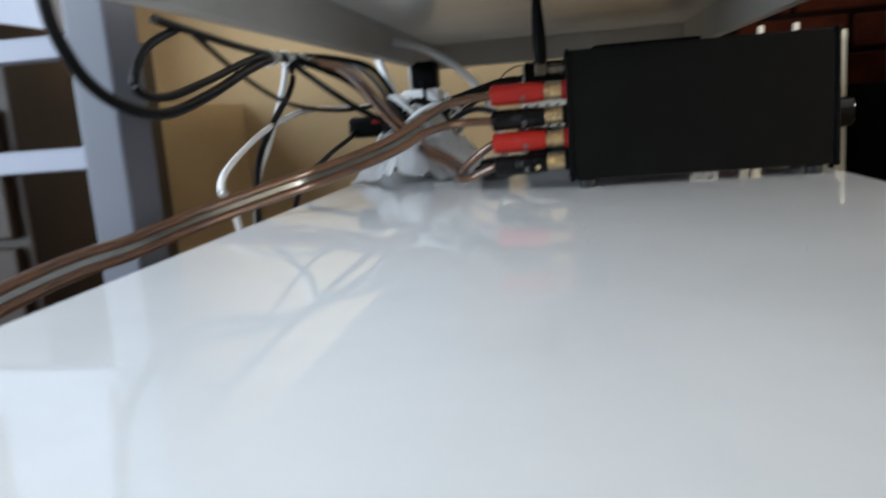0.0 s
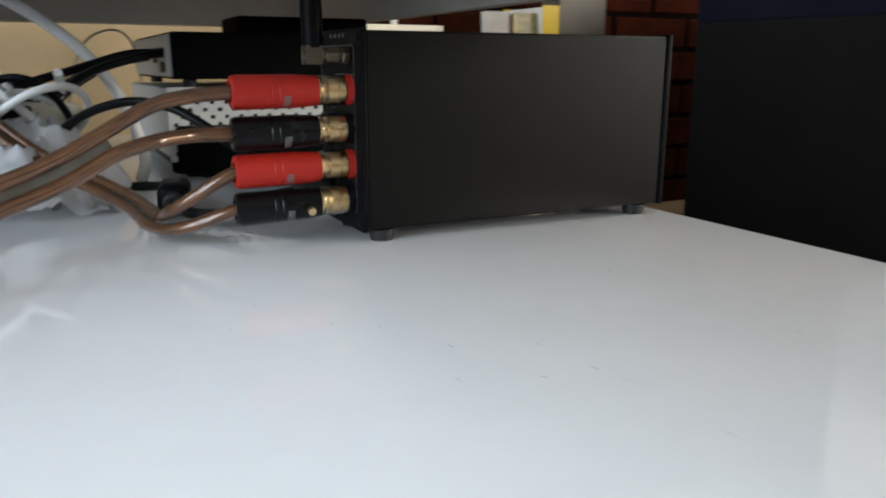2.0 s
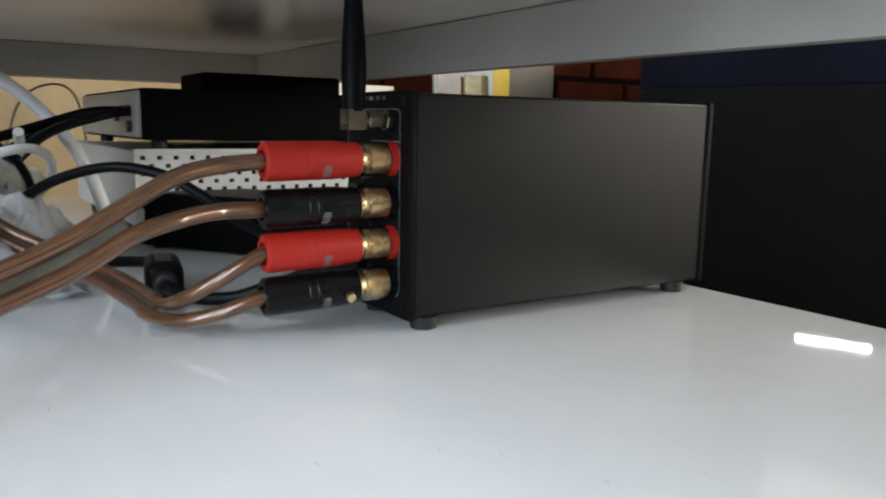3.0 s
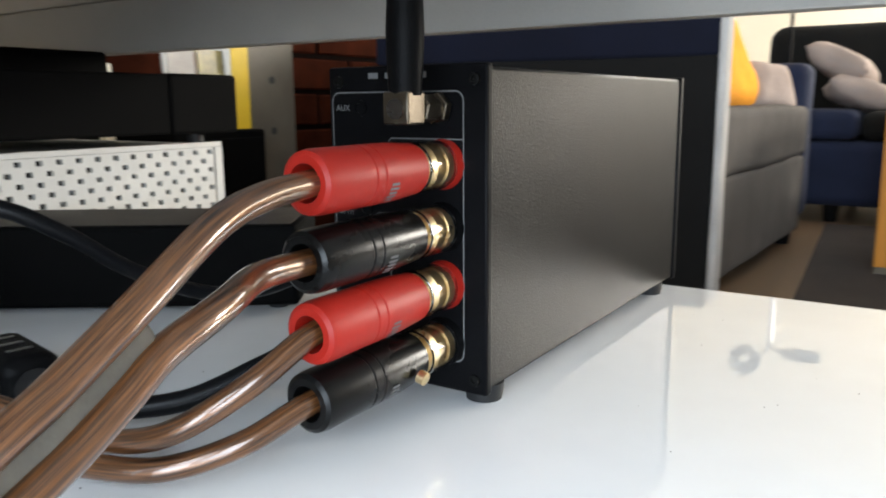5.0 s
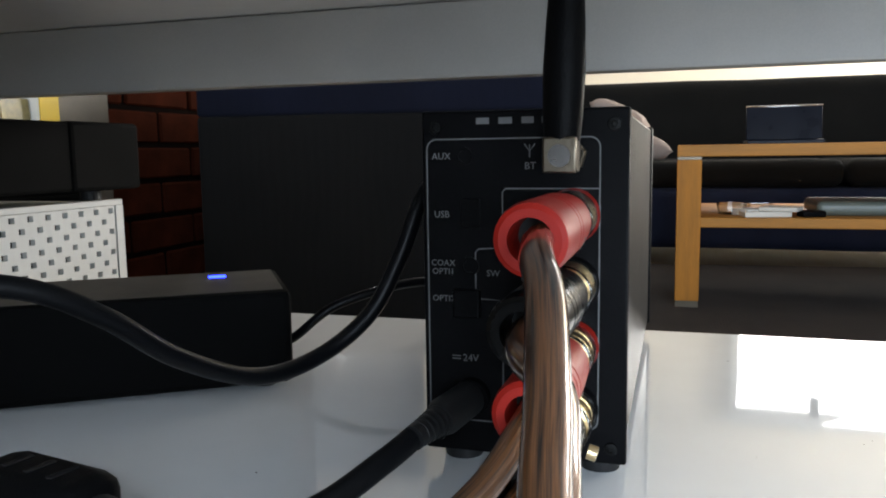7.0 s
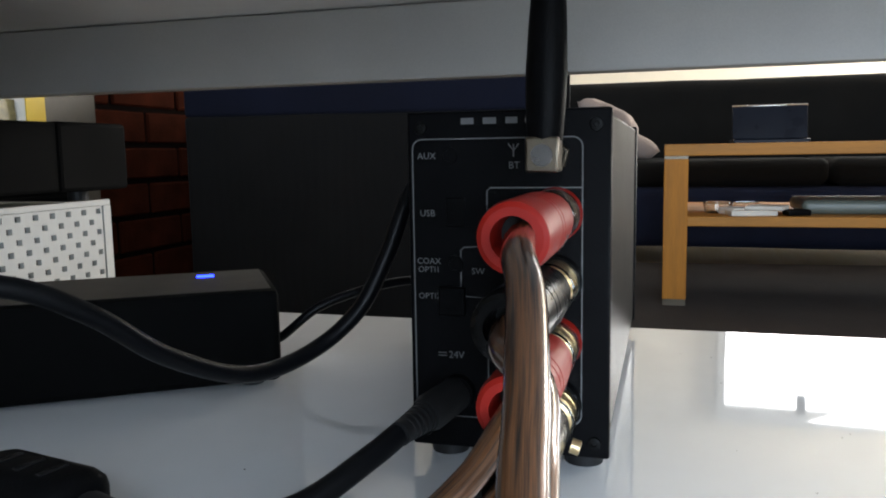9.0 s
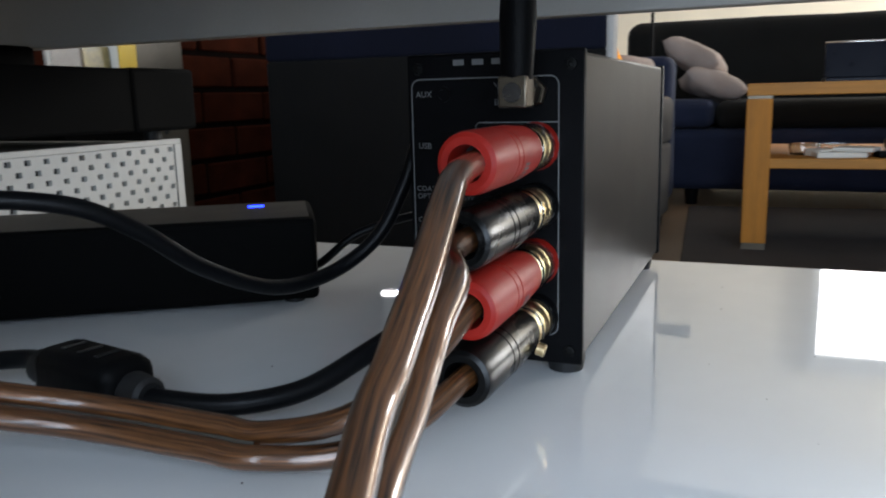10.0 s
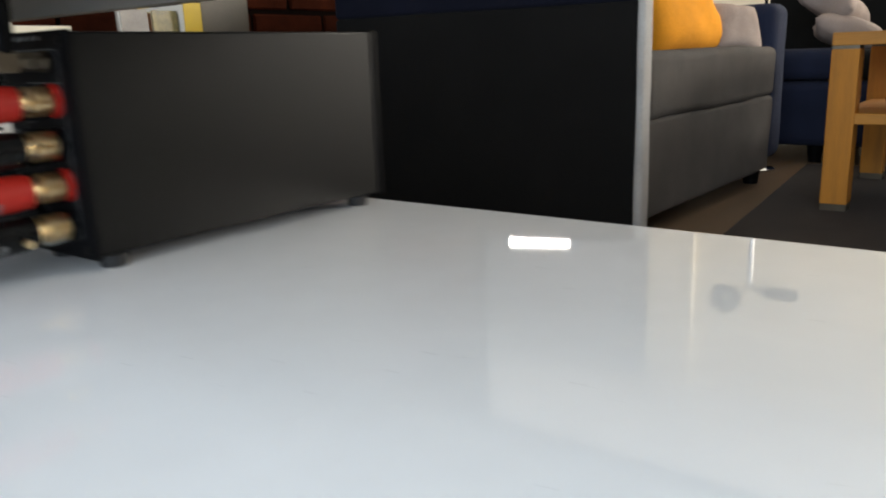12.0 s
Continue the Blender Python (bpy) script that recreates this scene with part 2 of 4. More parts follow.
def lathe(profile, a=(0, 0, 0), axis=(1, 0, 0), seg=24, close=True):
    """A turned shape: pairs of (distance along axis, radius)."""
    bm = bmesh.new()
    seg = seg if seg < 10 else max(seg, 20)
    axis = Vector(axis).normalized()
    side = axis.orthogonal().normalized()
    other = axis.cross(side)
    rings = []
    for d, r in profile:
        rings.append([bm.verts.new(Vector(a) + axis * d + (side * math.cos(k * math.tau / seg) + other * math.sin(k * math.tau / seg)) * max(r, 1e-5)) for k in range(seg)])
    for r0, r1 in zip(rings[:-1], rings[1:]):
        for k in range(seg):
            bm.faces.new((r0[k], r0[(k + 1) % seg], r1[(k + 1) % seg], r1[k]))
    if close:
        bm.faces.new(rings[0][::-1])
        bm.faces.new(rings[-1])
    return bm


def smooth_path(points, steps=10):
    """A Catmull-Rom curve through the points."""
    p = [Vector(q) for q in points]
    p = [p[0] * 2 - p[1]] + p + [p[-1] * 2 - p[-2]]
    out = []
    for i in range(1, len(p) - 2):
        for s in range(steps):
            t = s / steps
            a, b, c, d = p[i - 1:i + 3]
            out.append(0.5 * (2 * b + (c - a) * t + (2 * a - 5 * b + 4 * c - d) * t * t + (3 * b - a - 3 * c + d) * t ** 3))
    out.append(p[-2])
    return out


def tube(points, radius, seg=10, steps=10, section=None, wobble=0.0):
    """A cable swept along a smooth line; section may give another outline, in metres."""
    path = smooth_path(points, steps)
    bm = bmesh.new()
    uv = bm.loops.layers.uv.new("UVMap")
    outline = section or [(math.cos(k * math.tau / seg) * radius, math.sin(k * math.tau / seg) * radius) for k in range(seg)]
    n = len(outline)
    up = Vector((0, 0, 1))
    rings, run = [], [0.0]
    for i, q in enumerate(path):
        ahead = (path[min(i + 1, len(path) - 1)] - path[max(i - 1, 0)]).normalized()
        side = ahead.cross(up)
        side = side.normalized() if side.length > 1e-3 else Vector((1, 0, 0))
        high = side.cross(ahead)
        if i:
            run.append(run[-1] + (q - path[i - 1]).length)
        shift = Vector((noise.noise(q * 40), noise.noise(q * 40 + Vector((9, 0, 0))), noise.noise(q * 40 + Vector((0, 9, 0))))) * wobble
        rings.append([bm.verts.new(q + shift + side * u + high * v) for u, v in outline])
    for i in range(len(rings) - 1):
        for k in range(n):
            f = bm.faces.new((rings[i][k], rings[i][(k + 1) % n], rings[i + 1][(k + 1) % n], rings[i + 1][k]))
            for loop, (a, b) in zip(f.loops, ((run[i], k), (run[i], k + 1), (run[i + 1], k + 1), (run[i + 1], k))):
                loop[uv].uv = (a * 100, b / n * 2)
    bm.faces.new(rings[0][::-1])
    bm.faces.new(rings[-1])
    return bm


def line_on_panel(points, width, x=-0.0003):
    """A thin printed line on the rear panel through (y, z) points, closed where the ends meet."""
    bm = bmesh.new()
    closed = points[0] == points[-1]
    pts = [Vector((0, y, z)) for y, z in points]
    left, right = [], []
    for i, q in enumerate(pts):
        a = pts[i - 1] if i else (pts[-2] if closed else q)
        b = pts[i + 1] if i + 1 < len(pts) else (pts[1] if closed else q)
        d = (b - a).normalized()
        n = Vector((0, -d.z, d.y)) * width / 2
        left.append(bm.verts.new((x, q.y + n.y, q.z + n.z)))
        right.append(bm.verts.new((x, q.y - n.y, q.z - n.z)))
    for i in range(len(pts) - 1):
        bm.faces.new((left[i], left[i + 1], right[i + 1], right[i]))
    return bm


def rounded(y0, y1, z0, z1, r, seg=5):
    pts = []
    for cy, cz, a0 in ((y1 - r, z1 - r, 0), (y0 + r, z1 - r, 90), (y0 + r, z0 + r, 180), (y1 - r, z0 + r, 270)):
        for k in range(seg + 1):
            a = radians(a0 + 90 * k / seg)
            pts.append((cy + r * math.cos(a), cz + r * math.sin(a)))
    return pts + [pts[0]]


def lettering(name, text, size, y, z, parent, material=None, x=-0.0004):
    """Printed words on the rear panel, which faces -x; y is the middle of the word."""
    curve = bpy.data.curves.new(name, "FONT")
    curve.body, curve.size, curve.align_x, curve.align_y = text, size, "CENTER", "CENTER"
    curve.resolution_u = 2
    scratch = bpy.data.objects.new("scratch", curve)
    scene.collection.objects.link(scratch)
    bpy.context.view_layer.update()
    mesh = bpy.data.meshes.new_from_object(scratch.evaluated_get(bpy.context.evaluated_depsgraph_get()))
    bpy.data.objects.remove(scratch)
    mesh.transform(pose(x, y, z, 90, 0, -90))
    mesh.materials.clear()
    mesh.materials.append(material or WHITE_PRINT)
    ob = new(name, mesh)
    ob.parent = parent
    return ob


def cushion(w, d, h, seg=14, pinch=0.55, seed=0):
    """A stuffed cushion: full in the middle, thin at a seam all round, with creases."""
    bm = bmesh.new()
    rows = {}
    for s in (1, -1):
        for i in range(seg + 1):
            for j in range(seg + 1):
                u, v = 2 * i / seg - 1, 2 * j / seg - 1
                edge = (i in (0, seg)) or (j in (0, seg))
                if s < 0 and edge:
                    rows[s, i, j] = rows[1, i, j]
                    continue
                full = ((1 - u ** 4) * (1 - v ** 4)) ** pinch
                wob = noise.noise(Vector((u * 2.1 + seed, v * 2.1, s))) * 0.16 + noise.noise(Vector((u * 6 + seed, v * 6, s * 3))) * 0.05
                sag = 1 - 0.07 * (1 - abs(u)) * (abs(v) ** 3) - 0.07 * (1 - abs(v)) * abs(u) ** 3
                rows[s, i, j] = bm.verts.new((u * w / 2 * sag, v * d / 2 * sag, s * h / 2 * full * (1 + wob)))
        for i in range(seg):
            for j in range(seg):
                f = [rows[s, i, j], rows[s, i + 1, j], rows[s, i + 1, j + 1], rows[s, i, j + 1]]
                if len(set(f)) == 4:
                    try:
                        bm.faces.new(f if s > 0 else f[::-1])
                    except ValueError:
                        pass
    return bm


def padded(x0, x1, y0, y1, z0, z1, bevel, puff=0.012, seed=0, cuts=5):
    """An upholstered block with rounded edges and a slightly uneven, swelling surface."""
    bm = box(x0, x1, y0, y1, z0, z1)
    bmesh.ops.bevel(bm, geom=bm.edges[:], offset=bevel, segments=4, affect="EDGES", profile=0.5)
    bmesh.ops.subdivide_edges(bm, edges=[e for e in bm.edges if e.calc_length() > 0.1], cuts=cuts, use_grid_fill=True)
    bm.normal_update()
    for v in bm.verts:
        q = v.co
        v.co = q + v.normal * (noise.noise(q * 6 + Vector((seed, 0, 0))) * 0.5 + noise.noise(q * 17) * 0.2) * puff
    return bm


# ---- the room ----
X0, X1, Y0, Y1, YN, TOP = -1.6, 4.9, -3.0, 1.075, 3.2, 2.2
tagged(part("floor", box(X0 - 0.1, X1 + 0.1, Y0 - 0.1, YN + 0.1, FLOOR - 0.05, FLOOR), DARK_FLOOR), "dark brown wooden floor of the living room", "floor", kind="structure")
tagged(part("ceiling", box(X0 - 0.1, X1 + 0.1, Y0 - 0.1, YN + 0.1, TOP, TOP + 0.05), CEILING), "plain white painted ceiling", "ceiling", kind="structure")


def wall_with_opening(name, axis, at, thick, a0, a1, opening, material, label):
    """A wall across x or y with one window opening (a0, a1, z0, z1)."""
    bm = bmesh.new()
    o0, o1, z0, z1 = opening
    for p0, p1, q0, q1 in ((a0, o0, FLOOR, TOP), (o1, a1, FLOOR, TOP), (o0, o1, FLOOR, z0), (o0, o1, z1, TOP)):
        if axis == "x":
            box(at, at + thick, p0, p1, q0, q1, bm=bm)
        else:
            box(p0, p1, at, at + thick, q0, q1, bm=bm)
    return tagged(part(name, bm, material), label, "wall", kind="structure")


wall_with_opening("wall_east", "x", X1, 0.1, Y0, 1.35, (-1.9, -0.4, 0.95, 1.6), CREAM_WALL, "cream plastered far wall with a window opening")
tagged(part("wall_pier", box(X1 - 0.04, X1 + 0.1, 1.352, 1.67, FLOOR, TOP, 0.004), CREAM_WALL), "narrow cream plastered wall pier", "wall", kind="structure")
wall_with_opening("wall_east_alcove", "x", X1, 0.1, 1.672, YN, (2.22, 2.84, 1.08, 1.36), ALCOVE_WALL, "dim blue-grey alcove wall with a small window")
tagged(part("wall_alcove_north", box(1.95, X1, YN, YN + 0.1, FLOOR, TOP), ALCOVE_WALL), "plain blue-grey plastered alcove wall", "wall", kind="structure")
tagged(part("wall_alcove_west", box(1.85, 1.95, Y1 + 0.1, YN, FLOOR, TOP), ALCOVE_WALL), "plain blue-grey plastered alcove wall", "wall", kind="structure")
# this opening is made up to hold the south fill lamp
wall_with_opening("wall_south", "y", Y0 - 0.1, 0.1, X0, X1, (3.45, 4.75, 0.25, 1.55), DIM_WALL, "unseen brownish plastered wall with an opening added for the fill lamp")
wall_with_opening("wall_west", "x", X0 - 0.1, 0.1, Y0, Y1, (-1.62, 0.18, -0.2, 1.25), TAN_WALL, "tan plastered wall with a window opening")
tagged(part("wall_north", box(X0, 0.24, Y1, Y1 + 0.1, FLOOR, TOP), TAN_WALL), "tan plastered wall behind the television bench", "wall", kind="structure")
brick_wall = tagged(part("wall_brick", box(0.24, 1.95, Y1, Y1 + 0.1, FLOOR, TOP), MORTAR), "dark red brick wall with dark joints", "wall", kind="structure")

window = tagged(thing("window_1", (X1 - 0.055, -1.15, 0.95)), "white framed window in the far wall", "window", kind="structure")
for name, b in (("window_frame", (-0.012, 0.05, -0.80, -0.752, -0.03, 0.66)), ("window_frame", (-0.012, 0.05, 0.752, 0.80, -0.03, 0.66)),
                ("window_frame", (-0.012, 0.05, -0.752, 0.752, 0.545, 0.66)), ("window_sill", (-0.06, 0.05, -0.84, 0.84, -0.058, -0.031))):
    sub(name, box(*b, 0.003), WHITE_PLASTIC, window, "", True)
sub("window_handle", box(-0.03, 0.03, 0.285, 0.335, 0.455, 0.575, 0.006), HOLE_SHADE_AND_CATCH, window, "dark window catch", True)

# ---- the television bench ----
bench = tagged(thing("television_bench"), "low bench with glossy white boards on a grey steel frame", "television bench")
SX0, SX1, SY0, SY1 = -0.235, 0.216, -1.05, 0.77
sub("lower_board", box(SX0, SX1, SY0, SY1, -0.018, 0, 0.0012), WHITE_GLOSS, bench, "glossy white shelf board", True)
sub("upper_board", box(SX0 - 0.02, SX1 + 0.02, SY0 - 0.03, SY1 + 0.02, 0.186, 0.206, 0.0015), WHITE_UNDER, bench, "white upper board", True)
for name, b in (("front_rail", (0.204, 0.218, SY0, SY1, 0.143, 0.1855)), ("rear_rail", (-0.238, -0.222, SY0, SY1, 0.143, 0.1855)),
                ("end_rail", (-0.222, 0.204, 0.75, 0.768, 0.145, 0.1855)), ("end_rail", (-0.222, 0.204, -1.048, -1.03, 0.145, 0.1855))):
    sub(name, box(*b, 0.0015), GREY_STEEL, bench, "grey powder-coated steel rail", True)
for x, y in ((-0.268, 0.735), (0.219, 0.75), (-0.268, -1.05), (0.219, -1.05)):
    sub("leg", box(x, x + 0.028, y, y + 0.033, FLOOR, 0.1855, 0.002), GREY_STEEL, bench, "square grey steel leg", True)
rack = tagged(thing("clothes_rack"), "bluish white painted frame, posts darkened for shade, with two cross bars behind the bench", "rack")
# posts take the shaded copy of the bars' paint
sub("post", box(-0.432, -0.392, 0.0, 0.055, FLOOR, 0.36, 0.003), BLUE_WHITE_SHADED, rack, "flat painted post with shade in its colour", True)
sub("post", box(-0.947, -0.90, 0.0, 0.035, FLOOR, 0.36, 0.003), BLUE_WHITE_SHADED, rack, "flat painted post with shade in its colour", True)
for z in (0.044, 0.144):
    sub("cross_bar", box(-0.9, -0.432, 0.004, 0.026, z, z + 0.021, 0.002), BLUE_WHITE, rack, "pale cross bar", True)
for x, y in ((0.12, 0.7486), (-0.06, 0.7486), (-0.04, 0.7486)):
    sub("bolt", lathe([(0, 0.004), (0.002, 0.0035), (0.002, 0.0)], (x, y, 0.166), (0, -1, 0), 8, False), GREY_STEEL, bench)
# low cupboard and door leaf by the tan wall
tagged(part("wall_panel", box(-1.25, -0.72, 0.55, Y1, FLOOR, 0.125, 0.004), TAN_WALL), "tan painted boxed-in pipe casing", "wall", kind="structure")
tagged(part("door_1", box(-1.2, -0.95, 0.75, Y1 - 0.004, 0.129, 1.8, 0.004), BLUE_WHITE), "bluish white painted door leaf", "door", kind="structure")
cabinet = tagged(thing("cabinet"), "dark brown low cabinet beside the bench", "cabinet")
DARK_WOOD = timber("dark_stained_wood", (0.035, 0.022, 0.014), 2)
sub("body", box(-0.95, -0.585, 0.12, 0.44, FLOOR + 0.03, 0.2, 0.004), DARK_WOOD, cabinet, "", True)
sub("plinth", box(-0.93, -0.6, 0.11, 0.40, FLOOR, FLOOR + 0.031), DARK_WOOD, cabinet)
sub("drawer", box(-0.94, -0.6, 0.108, 0.1205, -0.18, -0.04, 0.003), DARK_WOOD, cabinet, "drawer front", True)
sub("drawer", box(-0.94, -0.6, 0.108, 0.1205, -0.03, 0.11, 0.003), DARK_WOOD, cabinet, "drawer front", True)


# ---- the amplifier ----
KNOB_BLACK = surface("polished_black_metal", (0.003, 0.003, 0.003), 0.1, 0, 0.1, 25, 0.02, 900, 0.02)
AW, Z0, Z1, AL = 0.063, 0.006, 0.113, 0.2095
amp = tagged(thing("amplifier"), "upright black compact stereo amplifier with a plug-filled rear panel", "amplifier")
sub("casing", box(0.0035, 0.2055, 0.0012, AW - 0.0012, Z0 + 0.001, Z1 - 0.001, 0.0012), BLACK_ALU, amp, "satin black aluminium casing", True)
sub("rear_panel", box(0, 0.0036, 0, AW, Z0, Z1, 0.0009), BLACK_PANEL, amp, "black printed rear panel", True)
sub("front_panel", box(0.2054, AL, 0, AW, Z0, Z1, 0.0012), BLACK_PANEL, amp, "black front panel", True)
sub("volume_knob", lathe([(0, 0.0125), (0.0165, 0.012), (0.018, 0.0105), (0.018, 0.0)], (AL, 0.0315, 0.046), (1, 0, 0), 32, False), KNOB_BLACK, amp, "glossy black volume knob", True)
for x in (0.014, 0.192):
    for y in (0.009, AW - 0.009):
        sub("foot", lathe([(0, 0.0062), (0.004, 0.007), (0.0062, 0.007)], (x, y, 0), (0, 0, 1), 20), BLACK_RUBBER, amp, "black rubber foot", True)
for y in (0.0045, AW - 0.0045):
    for z in (Z0 + 0.005, Z1 - 0.005):
        sub("screw", lathe([(0, 0.0021), (0.0007, 0.0019), (0.0008, 0.0009), (0.0004, 0.0008)], (0, y, z), (-1, 0, 0), 12), BLACK_ALU, amp, "black screw", True)

# printed lines and words
LINE = 0.0004
sub("panel_outline", line_on_panel(rounded(0.0085, 0.0612, 0.0165, 0.1045, 0.003), LINE), WHITE_PRINT, amp, "thin pale printed outline")
sub("speaker_outline", line_on_panel([(0.0085, 0.0895), (0.0365, 0.0895), (0.0375, 0.0885), (0.0375, 0.0715), (0.0450, 0.0710), (0.0460, 0.0700), (0.0460, 0.0565), (0.0450, 0.0555), (0.0375, 0.0552), (0.0375, 0.0165)], LINE), WHITE_PRINT, amp, "thin pale printed outline")
for text, size, y, z in (("AUX", 0.0029, 0.0566, 0.0993), ("USB", 0.0029, 0.0566, 0.0815), ("COAX", 0.0027, 0.0564, 0.0664), ("OPTI1", 0.0027, 0.0564, 0.0637),
                         ("OPTI2", 0.0027, 0.0564, 0.0552), ("SW", 0.0028, 0.0405, 0.0635), ("BT", 0.003, 0.0290, 0.0962), ("24V", 0.0032, 0.0478, 0.0365)):
    lettering("lettering", text, size, y, z, amp)
for z in (0.0371, 0.0362):
    sub("supply_mark", line_on_panel([(0.0538, z), (0.0510, z)], 0.0003), WHITE_PRINT, amp)
for pts in ([(0.0292, 0.0988), (0.0292, 0.1026)], [(0.0276, 0.1028), (0.0292, 0.1006), (0.0308, 0.1028)]):
    sub("aerial_mark", line_on_panel(pts, 0.00035), WHITE_PRINT, amp)
for y0, y1 in ((0.0455, 0.0415), (0.0386, 0.0345), (0.0316, 0.0280), (0.0256, 0.0222)):
    sub("maker_mark", line_on_panel([(y0, 0.1098), (y1, 0.1098)], 0.0019), WHITE_PRINT, amp, "pale printed maker's mark")
for y, z, r in ((0.0495, 0.0993, 0.0028), (0.048, 0.0655, 0.003)):
    sub("socket", lathe([(-0.0002, r), (0.0006, r), (0.0006, r * 0.62), (-0.003, r * 0.6)], (0, y, z), (-1, 0, 0), 20, False), BLACK_PLASTIC, amp, "round black socket", True)
sub("data_socket", box(-0.0006, 0.0002, 0.0445, 0.0505, 0.0775, 0.0865, 0.0003), BLACK_PLASTIC, amp, "small dark data socket")
sub("optical_socket", box(-0.0025, 0.0002, 0.0445, 0.053, 0.0495, 0.0585, 0.0006), BLACK_PLASTIC, amp, "square black optical socket")
sub("supply_socket", lathe([(-0.0002, 0.0058), (0.003, 0.0055), (0.003, 0.0032), (0, 0.003)], (0, 0.0475, 0.0245), (-1, 0, 0), 24, False), BLACK_PLASTIC, amp, "round black supply socket", True)

TERMINALS = ((0.0815, "red"), (0.0612, "black"), (0.0420, "red"), (0.0228, "black"))
TY = 0.0165
for z, colour in TERMINALS:
    base = RED_PLASTIC if colour == "red" else BLACK_PLASTIC
    post = sub("binding_post", lathe([(0, 0.0082), (0.0035, 0.0078), (0.004, 0.006)], (0, TY, z), (-1, 0, 0), 28), base, amp, colour + " binding post collar", True)
    nut = sub("post_nut", lathe([(0.003, 0.0062), (0.0045, 0.0068), (0.0075, 0.0068), (0.0078, 0.006), (0.0088, 0.006), (0.0092, 0.0068), (0.0135, 0.0068), (0.0145, 0.005), (0.021, 0.005)], (0, TY, z), (-1, 0, 0), 20), GOLD, post, "gold-plated knurled nut", True)
    sub("post_cover", lathe([(0.0035, 0.0078), (0.0175, 0.0078), (0.0178, 0.0072), (0.0036, 0.0072)], (0, TY, z), (-1, 0, 0), 28, False), CLEAR_PLASTIC, post, "clear plastic cover", True)

# the wireless aerial
aerial = tagged(thing("aerial"), "black stick aerial on a nickel elbow screwed to the amplifier", "aerial")
AX, AYY, AZ = -0.0195, 0.0170, 0.0992
sub("threaded_collar", lathe([(-0.0002, 0.0034), (0.009, 0.0034), (0.009, 0.003), (0.016, 0.003)], (0, AYY, AZ), (-1, 0, 0), 20), NICKEL, aerial, "nickel threaded collar", True)
sub("hex_nut", lathe([(0.0008, 0.0046), (0.0012, 0.005), (0.0038, 0.005), (0.0042, 0.0046)], (0, AYY, AZ), (-1, 0, 0), 6), NICKEL, aerial, "nickel hexagon nut")
sub("hex_nut", lathe([(0.0055, 0.0038), (0.0062, 0.0044), (0.0125, 0.0044), (0.013, 0.0038)], (0, AYY, AZ), (-1, 0, 0), 6), NICKEL, aerial, "nickel hexagon nut")
sub("elbow", box(AX - 0.0050, AX + 0.0042, AYY - 0.0045, AYY + 0.0045, AZ - 0.0046, AZ + 0.005, 0.0006), NICKEL, aerial, "square nickel elbow", True)
sub("elbow_cap", lathe([(-0.0003, 0.0031), (0.0004, 0.003), (0.0004, 0.0)], (AX - 0.0050, AYY, AZ), (-1, 0, 0), 20, False), DULL_STEEL, aerial, "darker round cap", True)
sub("whip", lathe([(0.004, 0.0049), (0.010, 0.0053), (0.022, 0.0057), (0.035, 0.0052), (0.056, 0.0038), (0.060, 0.0034), (0.0615, 0.002), (0.062, 0.0003)], (AX, AYY, AZ), (-0.02, -0.03, 1), 24), BLACK_PLASTIC, aerial, "tapered black plastic whip", True)

# plugs on the four posts, each on its own conductor
for i, (z, colour) in enumerate(TERMINALS):
    plug = tagged(thing("banana_plug"), colour + " plastic banana plug with a gold collar", "plug", group="plugs on the amplifier")
    mat = RED_PLASTIC if colour == "red" else PLUG_BLACK
    tilt = (-1, (0.02, 0.05, 0.03, 0.06)[i], (-0.01, -0.02, -0.02, -0.03)[i])
    sub("barrel", lathe([(0.0182, 0.0066), (0.0186, 0.0078), (0.030, 0.0086), (0.0395, 0.0087), (0.0400, 0.0084), (0.0404, 0.0087), (0.0435, 0.0087), (0.0440, 0.0084), (0.0444, 0.0087), (0.060, 0.0088), (0.0624, 0.0084), (0.0632, 0.0072), (0.0632, 0.0052), (0.052, 0.0048)], (0, TY, z), tilt, 32, False), mat, plug, "", True)
    # dark disc painted as the shade deep in the barrel
    sub("hole_shade", lathe([(0.0525, 0.0049), (0.0530, 0.0001)], (0, TY, z), tilt, 20, False), HOLE_SHADE_AND_CATCH, plug)
    sub("collar", lathe([(0.0150, 0.0045), (0.0155, 0.006), (0.0184, 0.0066), (0.019, 0.004)], (0, TY, z), tilt, 24), GOLD, plug, "gold collar", True)
    bm = bmesh.new()
    d = Vector(tilt).normalized()
    for k in range(5):
        ang = radians(196 + k * 9)
        s = 0.0034 + 0.0006 * (k % 2)
        c = Vector((0, TY, z)) + d * (0.036) + Vector((0, math.cos(ang) * 0.0089, math.sin(ang) * 0.0089))
        n = Vector((0, math.cos(ang), math.sin(ang)))
        t = Vector((0, -math.sin(ang), math.cos(ang))) * 0.0004
        vs = [bm.verts.new(c + d * a * s + t * b) for a, b in ((-0.5, -1), (0.5, -1), (0.5, 1), (-0.5, 1))]
        bm.faces.new(vs)
    sub("print", bm, WHITE_PRINT, plug, "row of worn white marks")
    if i == 3:
        sub("grub_screw", lathe([(0, 0.0021), (0.0025, 0.0021), (0.0027, 0.0015)], (-0.026, TY - 0.0078, z - 0.003), (0, -1, -0.3), 14), GOLD, plug, "gold clamp screw", True)


